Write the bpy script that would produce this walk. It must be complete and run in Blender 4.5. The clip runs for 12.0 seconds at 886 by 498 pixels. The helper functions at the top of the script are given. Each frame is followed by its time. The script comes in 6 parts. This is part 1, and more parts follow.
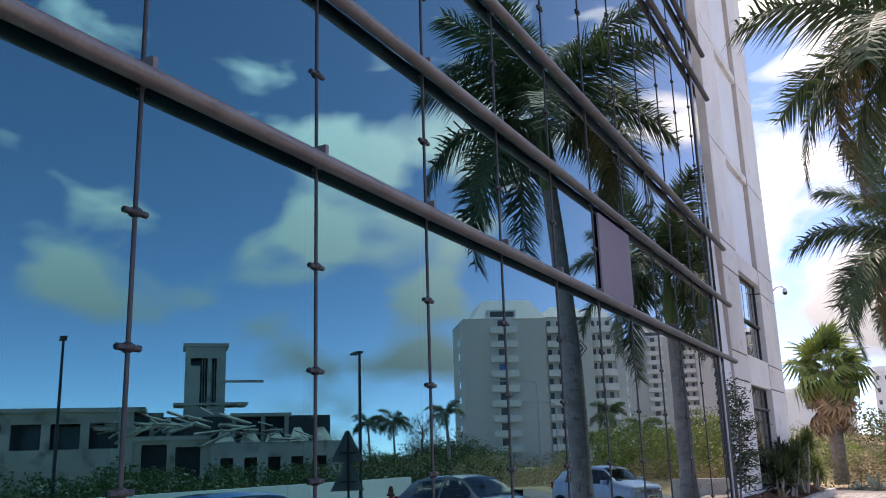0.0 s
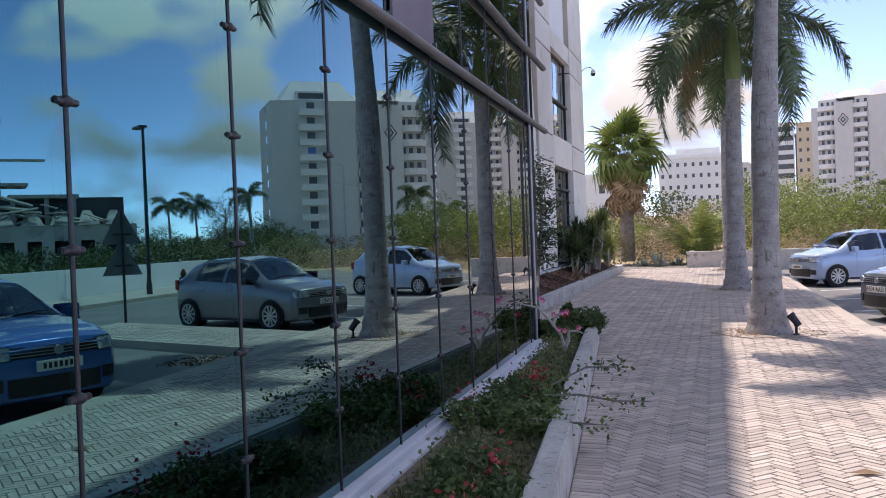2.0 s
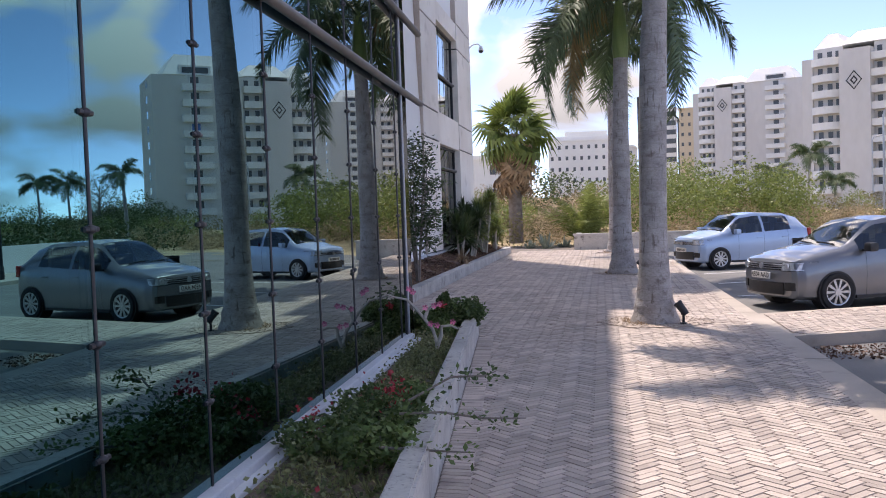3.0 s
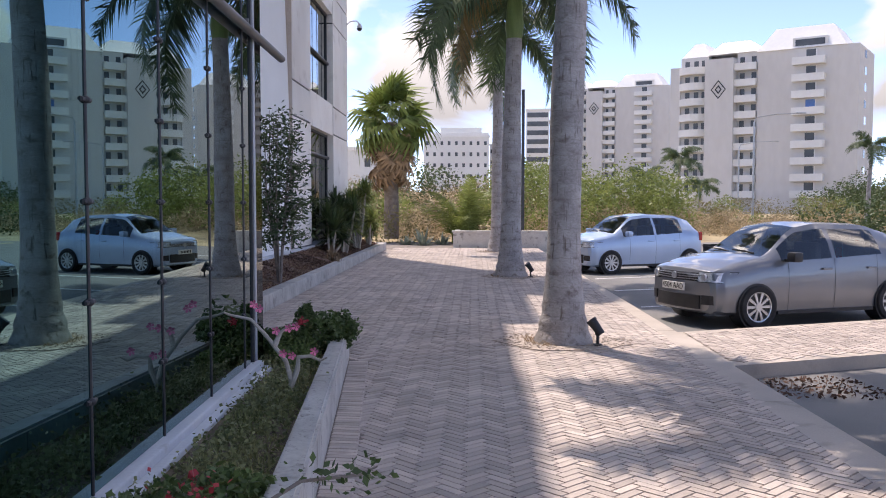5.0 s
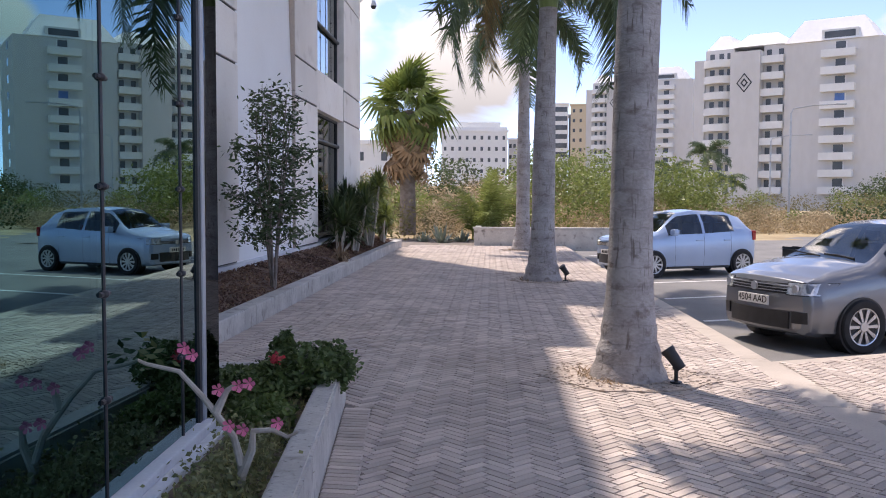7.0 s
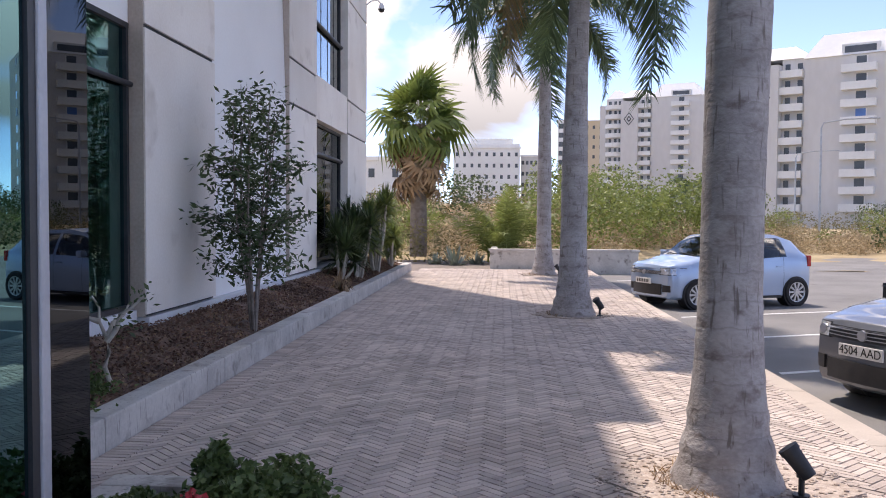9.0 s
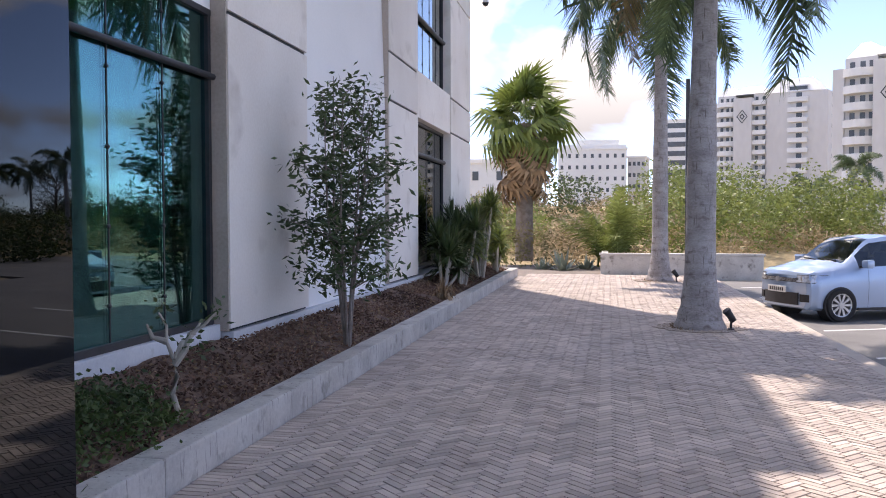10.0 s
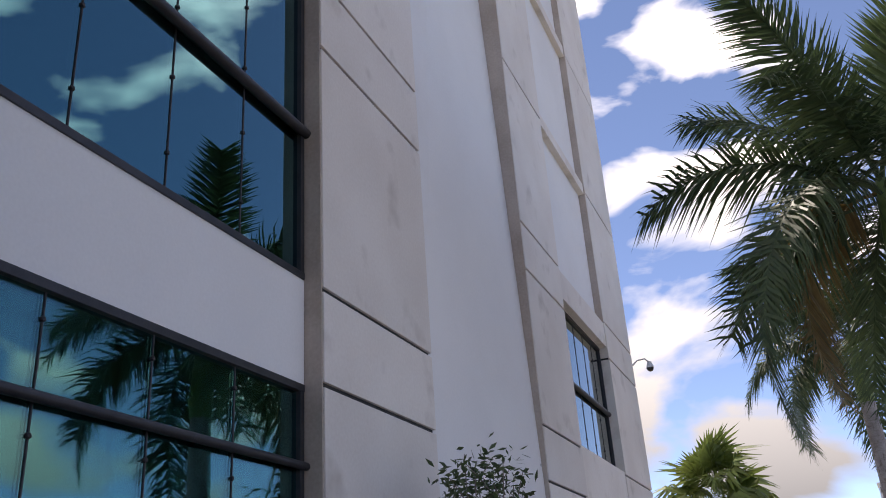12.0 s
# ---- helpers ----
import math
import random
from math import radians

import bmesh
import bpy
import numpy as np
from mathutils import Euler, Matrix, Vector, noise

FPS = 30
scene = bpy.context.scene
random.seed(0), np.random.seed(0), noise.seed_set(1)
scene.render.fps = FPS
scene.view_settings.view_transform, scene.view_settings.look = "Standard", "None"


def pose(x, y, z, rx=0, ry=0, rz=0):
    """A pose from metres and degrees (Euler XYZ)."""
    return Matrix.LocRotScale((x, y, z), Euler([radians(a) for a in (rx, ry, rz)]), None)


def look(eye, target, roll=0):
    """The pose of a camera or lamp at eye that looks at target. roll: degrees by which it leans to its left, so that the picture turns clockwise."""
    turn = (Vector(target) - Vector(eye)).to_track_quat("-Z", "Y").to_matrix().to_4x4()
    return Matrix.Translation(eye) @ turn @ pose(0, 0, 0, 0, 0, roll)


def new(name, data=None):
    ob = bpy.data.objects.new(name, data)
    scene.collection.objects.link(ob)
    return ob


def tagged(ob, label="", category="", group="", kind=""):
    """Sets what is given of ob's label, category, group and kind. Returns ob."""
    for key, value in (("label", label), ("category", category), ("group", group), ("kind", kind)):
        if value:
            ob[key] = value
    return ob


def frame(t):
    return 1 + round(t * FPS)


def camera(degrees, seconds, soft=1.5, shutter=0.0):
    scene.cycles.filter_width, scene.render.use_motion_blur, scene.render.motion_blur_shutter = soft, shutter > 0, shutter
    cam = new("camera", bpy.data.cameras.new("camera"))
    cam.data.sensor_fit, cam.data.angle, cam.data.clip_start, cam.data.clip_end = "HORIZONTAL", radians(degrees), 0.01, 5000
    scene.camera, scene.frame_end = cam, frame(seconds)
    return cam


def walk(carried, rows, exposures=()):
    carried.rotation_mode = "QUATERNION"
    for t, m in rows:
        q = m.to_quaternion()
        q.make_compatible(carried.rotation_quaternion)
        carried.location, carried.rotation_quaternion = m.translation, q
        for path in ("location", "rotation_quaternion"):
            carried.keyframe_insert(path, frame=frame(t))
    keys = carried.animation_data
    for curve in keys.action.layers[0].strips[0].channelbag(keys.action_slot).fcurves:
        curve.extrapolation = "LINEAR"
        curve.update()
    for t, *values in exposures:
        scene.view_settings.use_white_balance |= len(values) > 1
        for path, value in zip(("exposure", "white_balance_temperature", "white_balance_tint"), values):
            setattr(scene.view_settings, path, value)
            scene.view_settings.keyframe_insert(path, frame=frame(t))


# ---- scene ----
cam = camera(53.8, 12.0, soft=1.0)
PATH = [
    (0, (0.561, 1.540, 1.682), (-0.386, 3.238, 2.151), -1.8),
    (0.5, (0.390, 1.965, 1.694), (-0.495, 3.710, 2.11), -1.6),
    (1, (0.214, 2.372, 1.668), (-0.506, 4.220, 1.926), -1.6),
    (1.5, (0.123, 2.852, 1.625), (-0.504, 4.742, 1.810), -2.0),
    (2, (0.089, 3.371, 1.611), (-0.507, 5.280, 1.581), -2.2),
    (2.5, (0.075, 3.915, 1.606), (-0.297, 5.879, 1.536), -2.2),
    (2.7, (0.114, 4.169, 1.631), (-0.255, 6.133, 1.547), -2.2),
    (4.3, (-0.099, 6.113, 1.598), (-0.388, 8.09, 1.521), -0.1),
    (4.5, (-0.131, 6.335, 1.595), (-0.423, 8.311, 1.497), -0.0),
    (5, (-0.247, 6.916, 1.599), (-0.317, 8.912, 1.496), -0.0),
    (5.5, (-0.298, 7.505, 1.565), (-0.37, 9.501, 1.466), -0.2),
    (6, (-0.366, 8.084, 1.561), (-0.453, 10.08, 1.47), 0.0),
    (6.5, (-0.384, 8.692, 1.569), (-0.482, 10.687, 1.482), -0.0),
    (6.7, (-0.388, 8.942, 1.557), (-0.493, 10.937, 1.46), 0.2),
    (8.3, (-0.72, 10.699, 1.645), (-0.841, 12.691, 1.511), 0.2),
    (8.5, (-0.628, 10.957, 1.651), (-0.754, 12.951, 1.556), 0.4),
    (9, (-0.605, 11.539, 1.647), (-0.741, 13.533, 1.571), 0.3),
    (9.5, (-0.669, 12.089, 1.638), (-1.007, 14.059, 1.566), 0.3),
    (10, (-0.779, 12.651, 1.644), (-1.151, 14.615, 1.575), -0.1),
    (10.5, (-0.859, 13.208, 1.659), (-1.375, 15.141, 1.664), -0.8),
    (10.6, (-0.866, 13.282, 1.661), (-1.427, 15.202, 1.711), -1.0),
    (11, (-0.891, 13.608, 1.69), (-1.477, 15.472, 2.117), -2.1),
    (11.5, (-0.939, 14.154, 1.737), (-1.579, 15.956, 2.324), -3.2),
    (12, (-1.029, 14.695, 1.791), (-1.689, 16.404, 2.594), -4.0),
]
walk(cam, [(t, look(eye, target, roll)) for t, eye, target, roll in PATH],
     [(0, 1.76, 7100, 21), (3, 1.74, 7200, 21), (9.5, 1.76, 7250, 21), (10.1, 1.98, 7300, 21), (10.7, 1.95, 7350, 21), (11.4, 1.5, 7350, 20), (12, 1.22, 7350, 20)])

# ---- world, sun ----
SUN_FROM = Vector((-0.24, 0.41, 1.0)).normalized()
world = bpy.data.worlds.new("sky")
scene.world = world
world.use_nodes = True
wn, wl = world.node_tree.nodes, world.node_tree.links
wn.clear()
w_out = wn.new("ShaderNodeOutputWorld")
w_bg = wn.new("ShaderNodeBackground")
w_sky = wn.new("ShaderNodeTexSky")
w_sky.sky_type = "NISHITA"
w_sky.sun_disc = False
w_sky.sun_elevation = math.asin(SUN_FROM.z)
w_sky.sun_rotation = math.atan2(SUN_FROM.x, SUN_FROM.y)
w_sky.air_density, w_sky.dust_density, w_sky.ozone_density = 0.36, 0.0, 1.3
w_co = wn.new("ShaderNodeTexCoord")
w_map = wn.new("ShaderNodeMapping")
w_map.inputs["Location"].default_value = (4.7, 1.2, 0.4)
w_map.inputs["Scale"].default_value = (1.0, 1.0, 2.1)
w_n1 = wn.new("ShaderNodeTexNoise")
w_n1.inputs["Scale"].default_value, w_n1.inputs["Detail"].default_value = 5.5, 10.0
w_n1.inputs["Roughness"].default_value, w_n1.inputs["Distortion"].default_value = 0.47, 0.35
w_r1 = wn.new("ShaderNodeValToRGB")
w_r1.color_ramp.elements[0].position, w_r1.color_ramp.elements[1].position = 0.555, 0.68
w_mix = wn.new("ShaderNodeMix")
w_mix.data_type = "RGBA"
# clouds brighten smoothly from the hazy horizon to the zenith
w_sep, w_up, w_tone = wn.new("ShaderNodeSeparateXYZ"), wn.new("ShaderNodeMapRange"), wn.new("ShaderNodeMix")
w_up.inputs["From Min"].default_value, w_up.inputs["From Max"].default_value = 0.1, 0.95
w_tone.data_type = "RGBA"
w_tone.inputs["A"].default_value, w_tone.inputs["B"].default_value = (1.5, 1.57, 1.66, 1), (12.0, 11.9, 11.8, 1)
wl.new(w_co.outputs["Generated"], w_sep.inputs[0])
wl.new(w_sep.outputs["Z"], w_up.inputs["Value"])
wl.new(w_up.outputs["Result"], w_tone.inputs["Factor"])
wl.new(w_tone.outputs["Result"], w_mix.inputs["B"])
wl.new(w_co.outputs["Generated"], w_map.inputs["Vector"])
wl.new(w_map.outputs["Vector"], w_n1.inputs["Vector"])
# cumulus groups and blue gaps of the day's sky: direction, half angle, weight
w_sum = w_n1.outputs["Fac"]
for cx_, cy_, cz_, half_, gain_ in ((-0.10, 0.97, 0.21, 10, 0.16), (-0.04, 0.99, 0.13, 6, 0.08), (0.09, 0.984, 0.153, 4, 0.1), (0.24, 0.955, 0.17, 11, -0.12), (0.13, 0.985, 0.11, 7, -0.12), (-0.03, 0.88, 0.47, 11, 0.13),
                                    (0.50, 0.77, 0.40, 8, 0.13), (0.38, 0.87, 0.316, 7, 0.12), (0.49, 0.82, 0.289, 6, 0.13), (0.56, 0.79, 0.24, 5, 0.12), (0.60, 0.786, 0.16, 5, 0.09),
                                    (0.72, 0.65, 0.245, 6, 0.13), (0.436, 0.874, 0.214, 4, 0.1), (0.44, 0.88, 0.164, 4, 0.09), (0.66, 0.69, 0.33, 9, -0.12)):
    w_dot, w_rng, w_add = wn.new("ShaderNodeVectorMath"), wn.new("ShaderNodeMapRange"), wn.new("ShaderNodeMath")
    w_dot.operation, w_rng.interpolation_type, w_add.operation = "DOT_PRODUCT", "SMOOTHSTEP", "ADD"
    w_dot.inputs[1].default_value = Vector((cx_, cy_, cz_)).normalized()
    w_rng.inputs["From Min"].default_value, w_rng.inputs["From Max"].default_value = math.cos(radians(half_)), 1.0
    w_rng.inputs["To Min"].default_value, w_rng.inputs["To Max"].default_value = 0.0, gain_
    wl.new(w_co.outputs["Generated"], w_dot.inputs[0]), wl.new(w_dot.outputs["Value"], w_rng.inputs["Value"])
    wl.new(w_sum, w_add.inputs[0]), wl.new(w_rng.outputs["Result"], w_add.inputs[1])
    w_sum = w_add.outputs[0]
wl.new(w_sum, w_r1.inputs["Fac"])
wl.new(w_r1.outputs["Color"], w_mix.inputs["Factor"])
wl.new(w_sky.outputs["Color"], w_mix.inputs["A"])
wl.new(w_mix.outputs["Result"], w_bg.inputs["Color"])
wl.new(w_bg.outputs["Background"], w_out.inputs["Surface"])
w_bg.inputs["Strength"].default_value = 0.13
sun = new("sun", bpy.data.lights.new("sun", "SUN"))
sun.data.energy, sun.data.angle, sun.data.color = 1.42, radians(0.5), (1.0, 0.97, 0.92)
sun.matrix_world = look(SUN_FROM * 60, (0, 0, 0))


# ---- materials ----
def material(name, c1, c2=None, scale=4.0, rough=0.7, bump=0.15, fine=60.0, metal=0.0, vary=0.0, island=0.0, stretch=(1, 1, 1), stain=None, stain_at=0.62, spec=0.5, coat=0.0):
    """A principled material with colour variation at two scales, relief and, if asked, stains."""
    m = bpy.data.materials.new(name)
    m.use_nodes = True
    n, l = m.node_tree.nodes, m.node_tree.links
    b = n["Principled BSDF"]
    b.inputs["Roughness"].default_value, b.inputs["Metallic"].default_value = rough, metal
    b.inputs["Specular IOR Level"].default_value = spec
    b.inputs["Coat Weight"].default_value = coat
    co, mp = n.new("ShaderNodeTexCoord"), n.new("ShaderNodeMapping")
    mp.inputs["Scale"].default_value = stretch
    l.new(co.outputs["Object"], mp.inputs["Vector"])
    big, small = n.new("ShaderNodeTexNoise"), n.new("ShaderNodeTexNoise")
    big.inputs["Scale"].default_value, big.inputs["Detail"].default_value = scale, 5
    small.inputs["Scale"].default_value, small.inputs["Detail"].default_value = fine, 3
    l.new(mp.outputs["Vector"], big.inputs["Vector"]), l.new(mp.outputs["Vector"], small.inputs["Vector"])
    add = n.new("ShaderNodeMath")
    add.operation = "MULTIPLY_ADD"
    l.new(small.outputs["Fac"], add.inputs[0])
    add.inputs[1].default_value = 0.45
    l.new(big.outputs["Fac"], add.inputs[2])
    ramp = n.new("ShaderNodeValToRGB")
    ramp.color_ramp.elements[0].position, ramp.color_ramp.elements[1].position = 0.55, 0.9
    c2 = c2 or [min(1, v * 1.25) for v in c1]
    ramp.color_ramp.elements[0].color, ramp.color_ramp.elements[1].color = (*c1, 1), (*c2, 1)
    l.new(add.outputs[0], ramp.inputs["Fac"])
    colour = ramp.outputs["Color"]
    if stain:
        s = n.new("ShaderNodeTexNoise")
        s.inputs["Scale"].default_value, s.inputs["Detail"].default_value = scale * 2.3, 8
        l.new(mp.outputs["Vector"], s.inputs["Vector"])
        sr = n.new("ShaderNodeValToRGB")
        sr.color_ramp.elements[0].position, sr.color_ramp.elements[1].position = stain_at - 0.07, stain_at + 0.08
        l.new(s.outputs["Fac"], sr.inputs["Fac"])
        mx = n.new("ShaderNodeMix")
        mx.data_type = "RGBA"
        l.new(sr.outputs["Color"], mx.inputs["Factor"]), l.new(colour, mx.inputs["A"])
        mx.inputs["B"].default_value = (*stain, 1)
        colour = mx.outputs["Result"]
    if vary or island:
        if vary:
            src = n.new("ShaderNodeObjectInfo").outputs["Random"]
        else:
            src = n.new("ShaderNodeNewGeometry").outputs["Random Per Island"]
        hsv, mr = n.new("ShaderNodeHueSaturation"), n.new("ShaderNodeMapRange")
        a = vary or island
        mr.inputs["To Min"].default_value, mr.inputs["To Max"].default_value = 1 - a, 1 + a
        l.new(src, mr.inputs["Value"]), l.new(mr.outputs["Result"], hsv.inputs["Value"])
        l.new(colour, hsv.inputs["Color"])
        colour = hsv.outputs["Color"]
    l.new(colour, b.inputs["Base Color"])
    if bump:
        bp = n.new("ShaderNodeBump")
        bp.inputs["Strength"].default_value, bp.inputs["Distance"].default_value = bump, 0.02
        l.new(add.outputs[0], bp.inputs["Height"]), l.new(bp.outputs["Normal"], b.inputs["Normal"])
    return m


def glass(name, tint, gloss, mirror=(0.85, 0.93, 1.0), wave=0.0):
    """Coated facade glass: a clear tint below a mirror coat that grows towards grazing angles."""
    m = bpy.data.materials.new(name)
    m.use_nodes = True
    n, l = m.node_tree.nodes, m.node_tree.links
    n.clear()
    out, mix = n.new("ShaderNodeOutputMaterial"), n.new("ShaderNodeMixShader")
    tr, gl, lw, mr = n.new("ShaderNodeBsdfTransparent"), n.new("ShaderNodeBsdfGlossy"), n.new("ShaderNodeLayerWeight"), n.new("ShaderNodeMapRange")
    tr.inputs["Color"].default_value = (*tint, 1)
    gl.inputs["Roughness"].default_value = 0.0
    lw.inputs["Blend"].default_value = 0.66
    mr.inputs["From Min"].default_value, mr.inputs["From Max"].default_value = 0.22, 0.62
    mr.inputs["To Min"].default_value, mr.inputs["To Max"].default_value = gloss
    l.new(lw.outputs["Fresnel"], mr.inputs["Value"]), l.new(mr.outputs["Result"], mix.inputs["Fac"])
    tone, span = n.new("ShaderNodeMix"), n.new("ShaderNodeMapRange")
    tone.data_type = "RGBA"
    tone.inputs["A"].default_value, tone.inputs["B"].default_value = (*mirror, 1), (0.93, 0.95, 0.92, 1)
    span.inputs["From Min"].default_value, span.inputs["From Max"].default_value = 0.25, 0.41
    l.new(lw.outputs["Fresnel"], span.inputs["Value"]), l.new(span.outputs["Result"], tone.inputs["Factor"])
    l.new(tone.outputs["Result"], gl.inputs["Color"])
    if wave:
        co, nz, bp = n.new("ShaderNodeTexCoord"), n.new("ShaderNodeTexNoise"), n.new("ShaderNodeBump")
        nz.inputs["Scale"].default_value, nz.inputs["Detail"].default_value = 0.9, 1
        bp.inputs["Strength"].default_value, bp.inputs["Distance"].default_value = wave, 0.01
        l.new(co.outputs["Object"], nz.inputs["Vector"]), l.new(nz.outputs["Fac"], bp.inputs["Height"])
        l.new(bp.outputs["Normal"], gl.inputs["Normal"])
    l.new(tr.outputs[0], mix.inputs[1]), l.new(gl.outputs[0], mix.inputs[2]), l.new(mix.outputs[0], out.inputs["Surface"])
    return m


M_STONE = material("limestone cladding", (0.76, 0.705, 0.64), (0.85, 0.805, 0.745), 0.7, 0.75, 0.08, 30, vary=0.05, stain=(0.62, 0.565, 0.50), stain_at=0.66)
M_REVEAL = material("brown limestone", (0.42, 0.35, 0.29), (0.55, 0.47, 0.40), 1.5, 0.8, 0.1, 30)
M_WHITE = material("white render", (0.80, 0.80, 0.79), (0.86, 0.86, 0.85), 0.5, 0.85, 0.06, 40)
M_JOINT = material("dark joint", (0.02, 0.02, 0.022), (0.04, 0.04, 0.04), 5, 0.7, 0)
M_FRAME = material("dark aluminium", (0.028, 0.028, 0.032), (0.045, 0.045, 0.05), 6, 0.42, 0.02, 80, metal=0.3)
M_RAIL = material("brown anodised tube", (0.13, 0.115, 0.11), (0.18, 0.165, 0.16), 5, 0.38, 0.02, 60, metal=0.5)
M_MULL = material("grey painted mullion", (0.38, 0.39, 0.42), (0.46, 0.47, 0.50), 3, 0.4, 0.02, 50, metal=0.2)
M_GLASS = glass("blue coated glass", (0.09, 0.20, 0.22), (0.28, 0.97), (0.26, 0.68, 0.77), 0.012)
M_GLASS2 = glass("clear tinted glass", (0.36, 0.72, 0.70), (0.17, 0.88), (0.28, 0.62, 0.67), 0.012)
M_DARKGLASS = glass("dark opaque glass", (0.03, 0.035, 0.04), (0.02, 0.55), (0.8, 0.86, 0.95))
M_INSIDE = material("office interior", (0.22, 0.24, 0.24), (0.30, 0.31, 0.31), 0.8, 0.8, 0)
M_INFLOOR = material("interior floor", (0.30, 0.32, 0.32), (0.36, 0.38, 0.37), 1.0, 0.5, 0)
M_BLIND = material("teal blind", (0.44, 0.60, 0.58), (0.56, 0.72, 0.70), 1.2, 0.9, 0)
M_PURPLE = material("mauve panel", (0.15, 0.125, 0.16), (0.19, 0.16, 0.20), 1, 0.7, 0)
M_CONC = material("weathered concrete", (0.50, 0.48, 0.45), (0.66, 0.64, 0.60), 2.2, 0.85, 0.25, 35, stain=(0.20, 0.18, 0.16), stain_at=0.64)
M_KERB = material("drip-stained concrete kerb", (0.42, 0.40, 0.37), (0.58, 0.56, 0.52), 2.2, 0.85, 0.25, 35, stain=(0.24, 0.22, 0.20), stain_at=0.66)
M_SILL = material("white sill", (0.54, 0.56, 0.59), (0.66, 0.68, 0.70), 2.0, 0.7, 0.08, 40, stain=(0.36, 0.35, 0.34), stain_at=0.70)
M_SOIL = material("dry soil", (0.10, 0.075, 0.05), (0.21, 0.16, 0.11), 6, 0.95, 0.8, 40)
M_MULCH = material("bark mulch", (0.075, 0.042, 0.030), (0.20, 0.125, 0.09), 7, 0.95, 1.0, 34)
M_ASPHALT = material("worn asphalt", (0.17, 0.165, 0.16), (0.23, 0.225, 0.215), 0.6, 0.9, 0.3, 120, stain=(0.13, 0.125, 0.12), stain_at=0.68)
M_PAVE = material("pale concrete paving", (0.44, 0.385, 0.33), (0.54, 0.475, 0.41), 1.2, 0.9, 0.2, 60, stain=(0.32, 0.27, 0.23), stain_at=0.66)
M_BRICK = material("pink clay paver", (0.43, 0.365, 0.32), (0.56, 0.48, 0.42), 1.1, 0.88, 0.3, 70, vary=0.19, stain=(0.31, 0.255, 0.225), stain_at=0.66)
M_BRICKS = material("pink clay pavers", (0.43, 0.365, 0.32), (0.56, 0.48, 0.42), 1.1, 0.88, 0.3, 70, island=0.19, stain=(0.31, 0.255, 0.225), stain_at=0.66)
M_MORTAR = material("joint sand", (0.17, 0.14, 0.12), (0.24, 0.205, 0.175), 4, 0.95, 0.3, 80)
M_DIRT = material("dry ground", (0.28, 0.22, 0.14), (0.40, 0.32, 0.20), 0.08, 0.95, 0.4, 6)
M_LINE = material("white road paint", (0.62, 0.62, 0.60), (0.75, 0.75, 0.73), 4, 0.8, 0.1, 60)
M_TRUNK = material("grey palm trunk", (0.28, 0.255, 0.245), (0.44, 0.415, 0.405), 3.4, 0.9, 0.8, 30, stretch=(1.0, 1.0, 1.5), stain=(0.20, 0.17, 0.155), stain_at=0.64)


def weather(m, bands, streaks, tint, distort=1.2):
    """Adds leaf-scar rings along z and dark vertical streaks to a material."""
    n, l = m.node_tree.nodes, m.node_tree.links
    b = n["Principled BSDF"]
    old = b.inputs["Base Color"].links[0].from_socket
    co, fac = n.new("ShaderNodeTexCoord"), None
    for kind, amount in (("ring", bands), ("streak", streaks)):
        if not amount:
            continue
        mp, rp = n.new("ShaderNodeMapping"), n.new("ShaderNodeValToRGB")
        l.new(co.outputs["Object"], mp.inputs["Vector"])
        if kind == "ring":
            tex = n.new("ShaderNodeTexWave")
            tex.bands_direction, tex.wave_profile = "Z", "SAW"
            tex.inputs["Scale"].default_value, tex.inputs["Distortion"].default_value = 1.9, distort
            tex.inputs["Detail"].default_value, tex.inputs["Detail Scale"].default_value = 3, 2.5
            lo, hi = 0.90, 0.985
        else:
            tex = n.new("ShaderNodeTexNoise")
            mp.inputs["Scale"].default_value = (1.0, 1.0, 0.12)
            tex.inputs["Scale"].default_value, tex.inputs["Detail"].default_value = 34, 6
            lo, hi = 0.60, 0.70
        l.new(mp.outputs["Vector"], tex.inputs["Vector"])
        rp.color_ramp.elements[0].position, rp.color_ramp.elements[1].position = lo, hi
        rp.color_ramp.elements[1].color = (amount, amount, amount, 1)
        l.new(tex.outputs["Fac"], rp.inputs["Fac"])
        mix = n.new("ShaderNodeMix")
        mix.data_type = "RGBA"
        l.new(rp.outputs["Color"], mix.inputs["Factor"]), l.new(old, mix.inputs["A"])
        mix.inputs["B"].default_value = (*tint, 1)
        old = mix.outputs["Result"]
    l.new(old, b.inputs["Base Color"])


weather(M_KERB, 0, 0.75, (0.16, 0.145, 0.13))
weather(M_TRUNK, 0.30, 0.85, (0.14, 0.115, 0.10), 2.2)
M_SHAFT = material("green crownshaft", (0.14, 0.21, 0.06), (0.22, 0.30, 0.09), 3, 0.45, 0.05, 30, stretch=(4, 4, 0.4))


def leaf_material(name, c1, c2, trans=0.3, rough=0.5):
    m = material(name, c1, c2, 0.9, rough, 0, 9, island=0.25)
    b = m.node_tree.nodes["Principled BSDF"]
    out = m.node_tree.nodes["Material Output"]
    tl, mx = m.node_tree.nodes.new("ShaderNodeBsdfTranslucent"), m.node_tree.nodes.new("ShaderNodeMixShader")
    m.node_tree.links.new(b.inputs["Base Color"].links[0].from_socket, tl.inputs["Color"])
    mx.inputs["Fac"].default_value = trans
    m.node_tree.links.new(b.outputs[0], mx.inputs[1]), m.node_tree.links.new(tl.outputs[0], mx.inputs[2])
    m.node_tree.links.new(mx.outputs[0], out.inputs["Surface"])
    return m


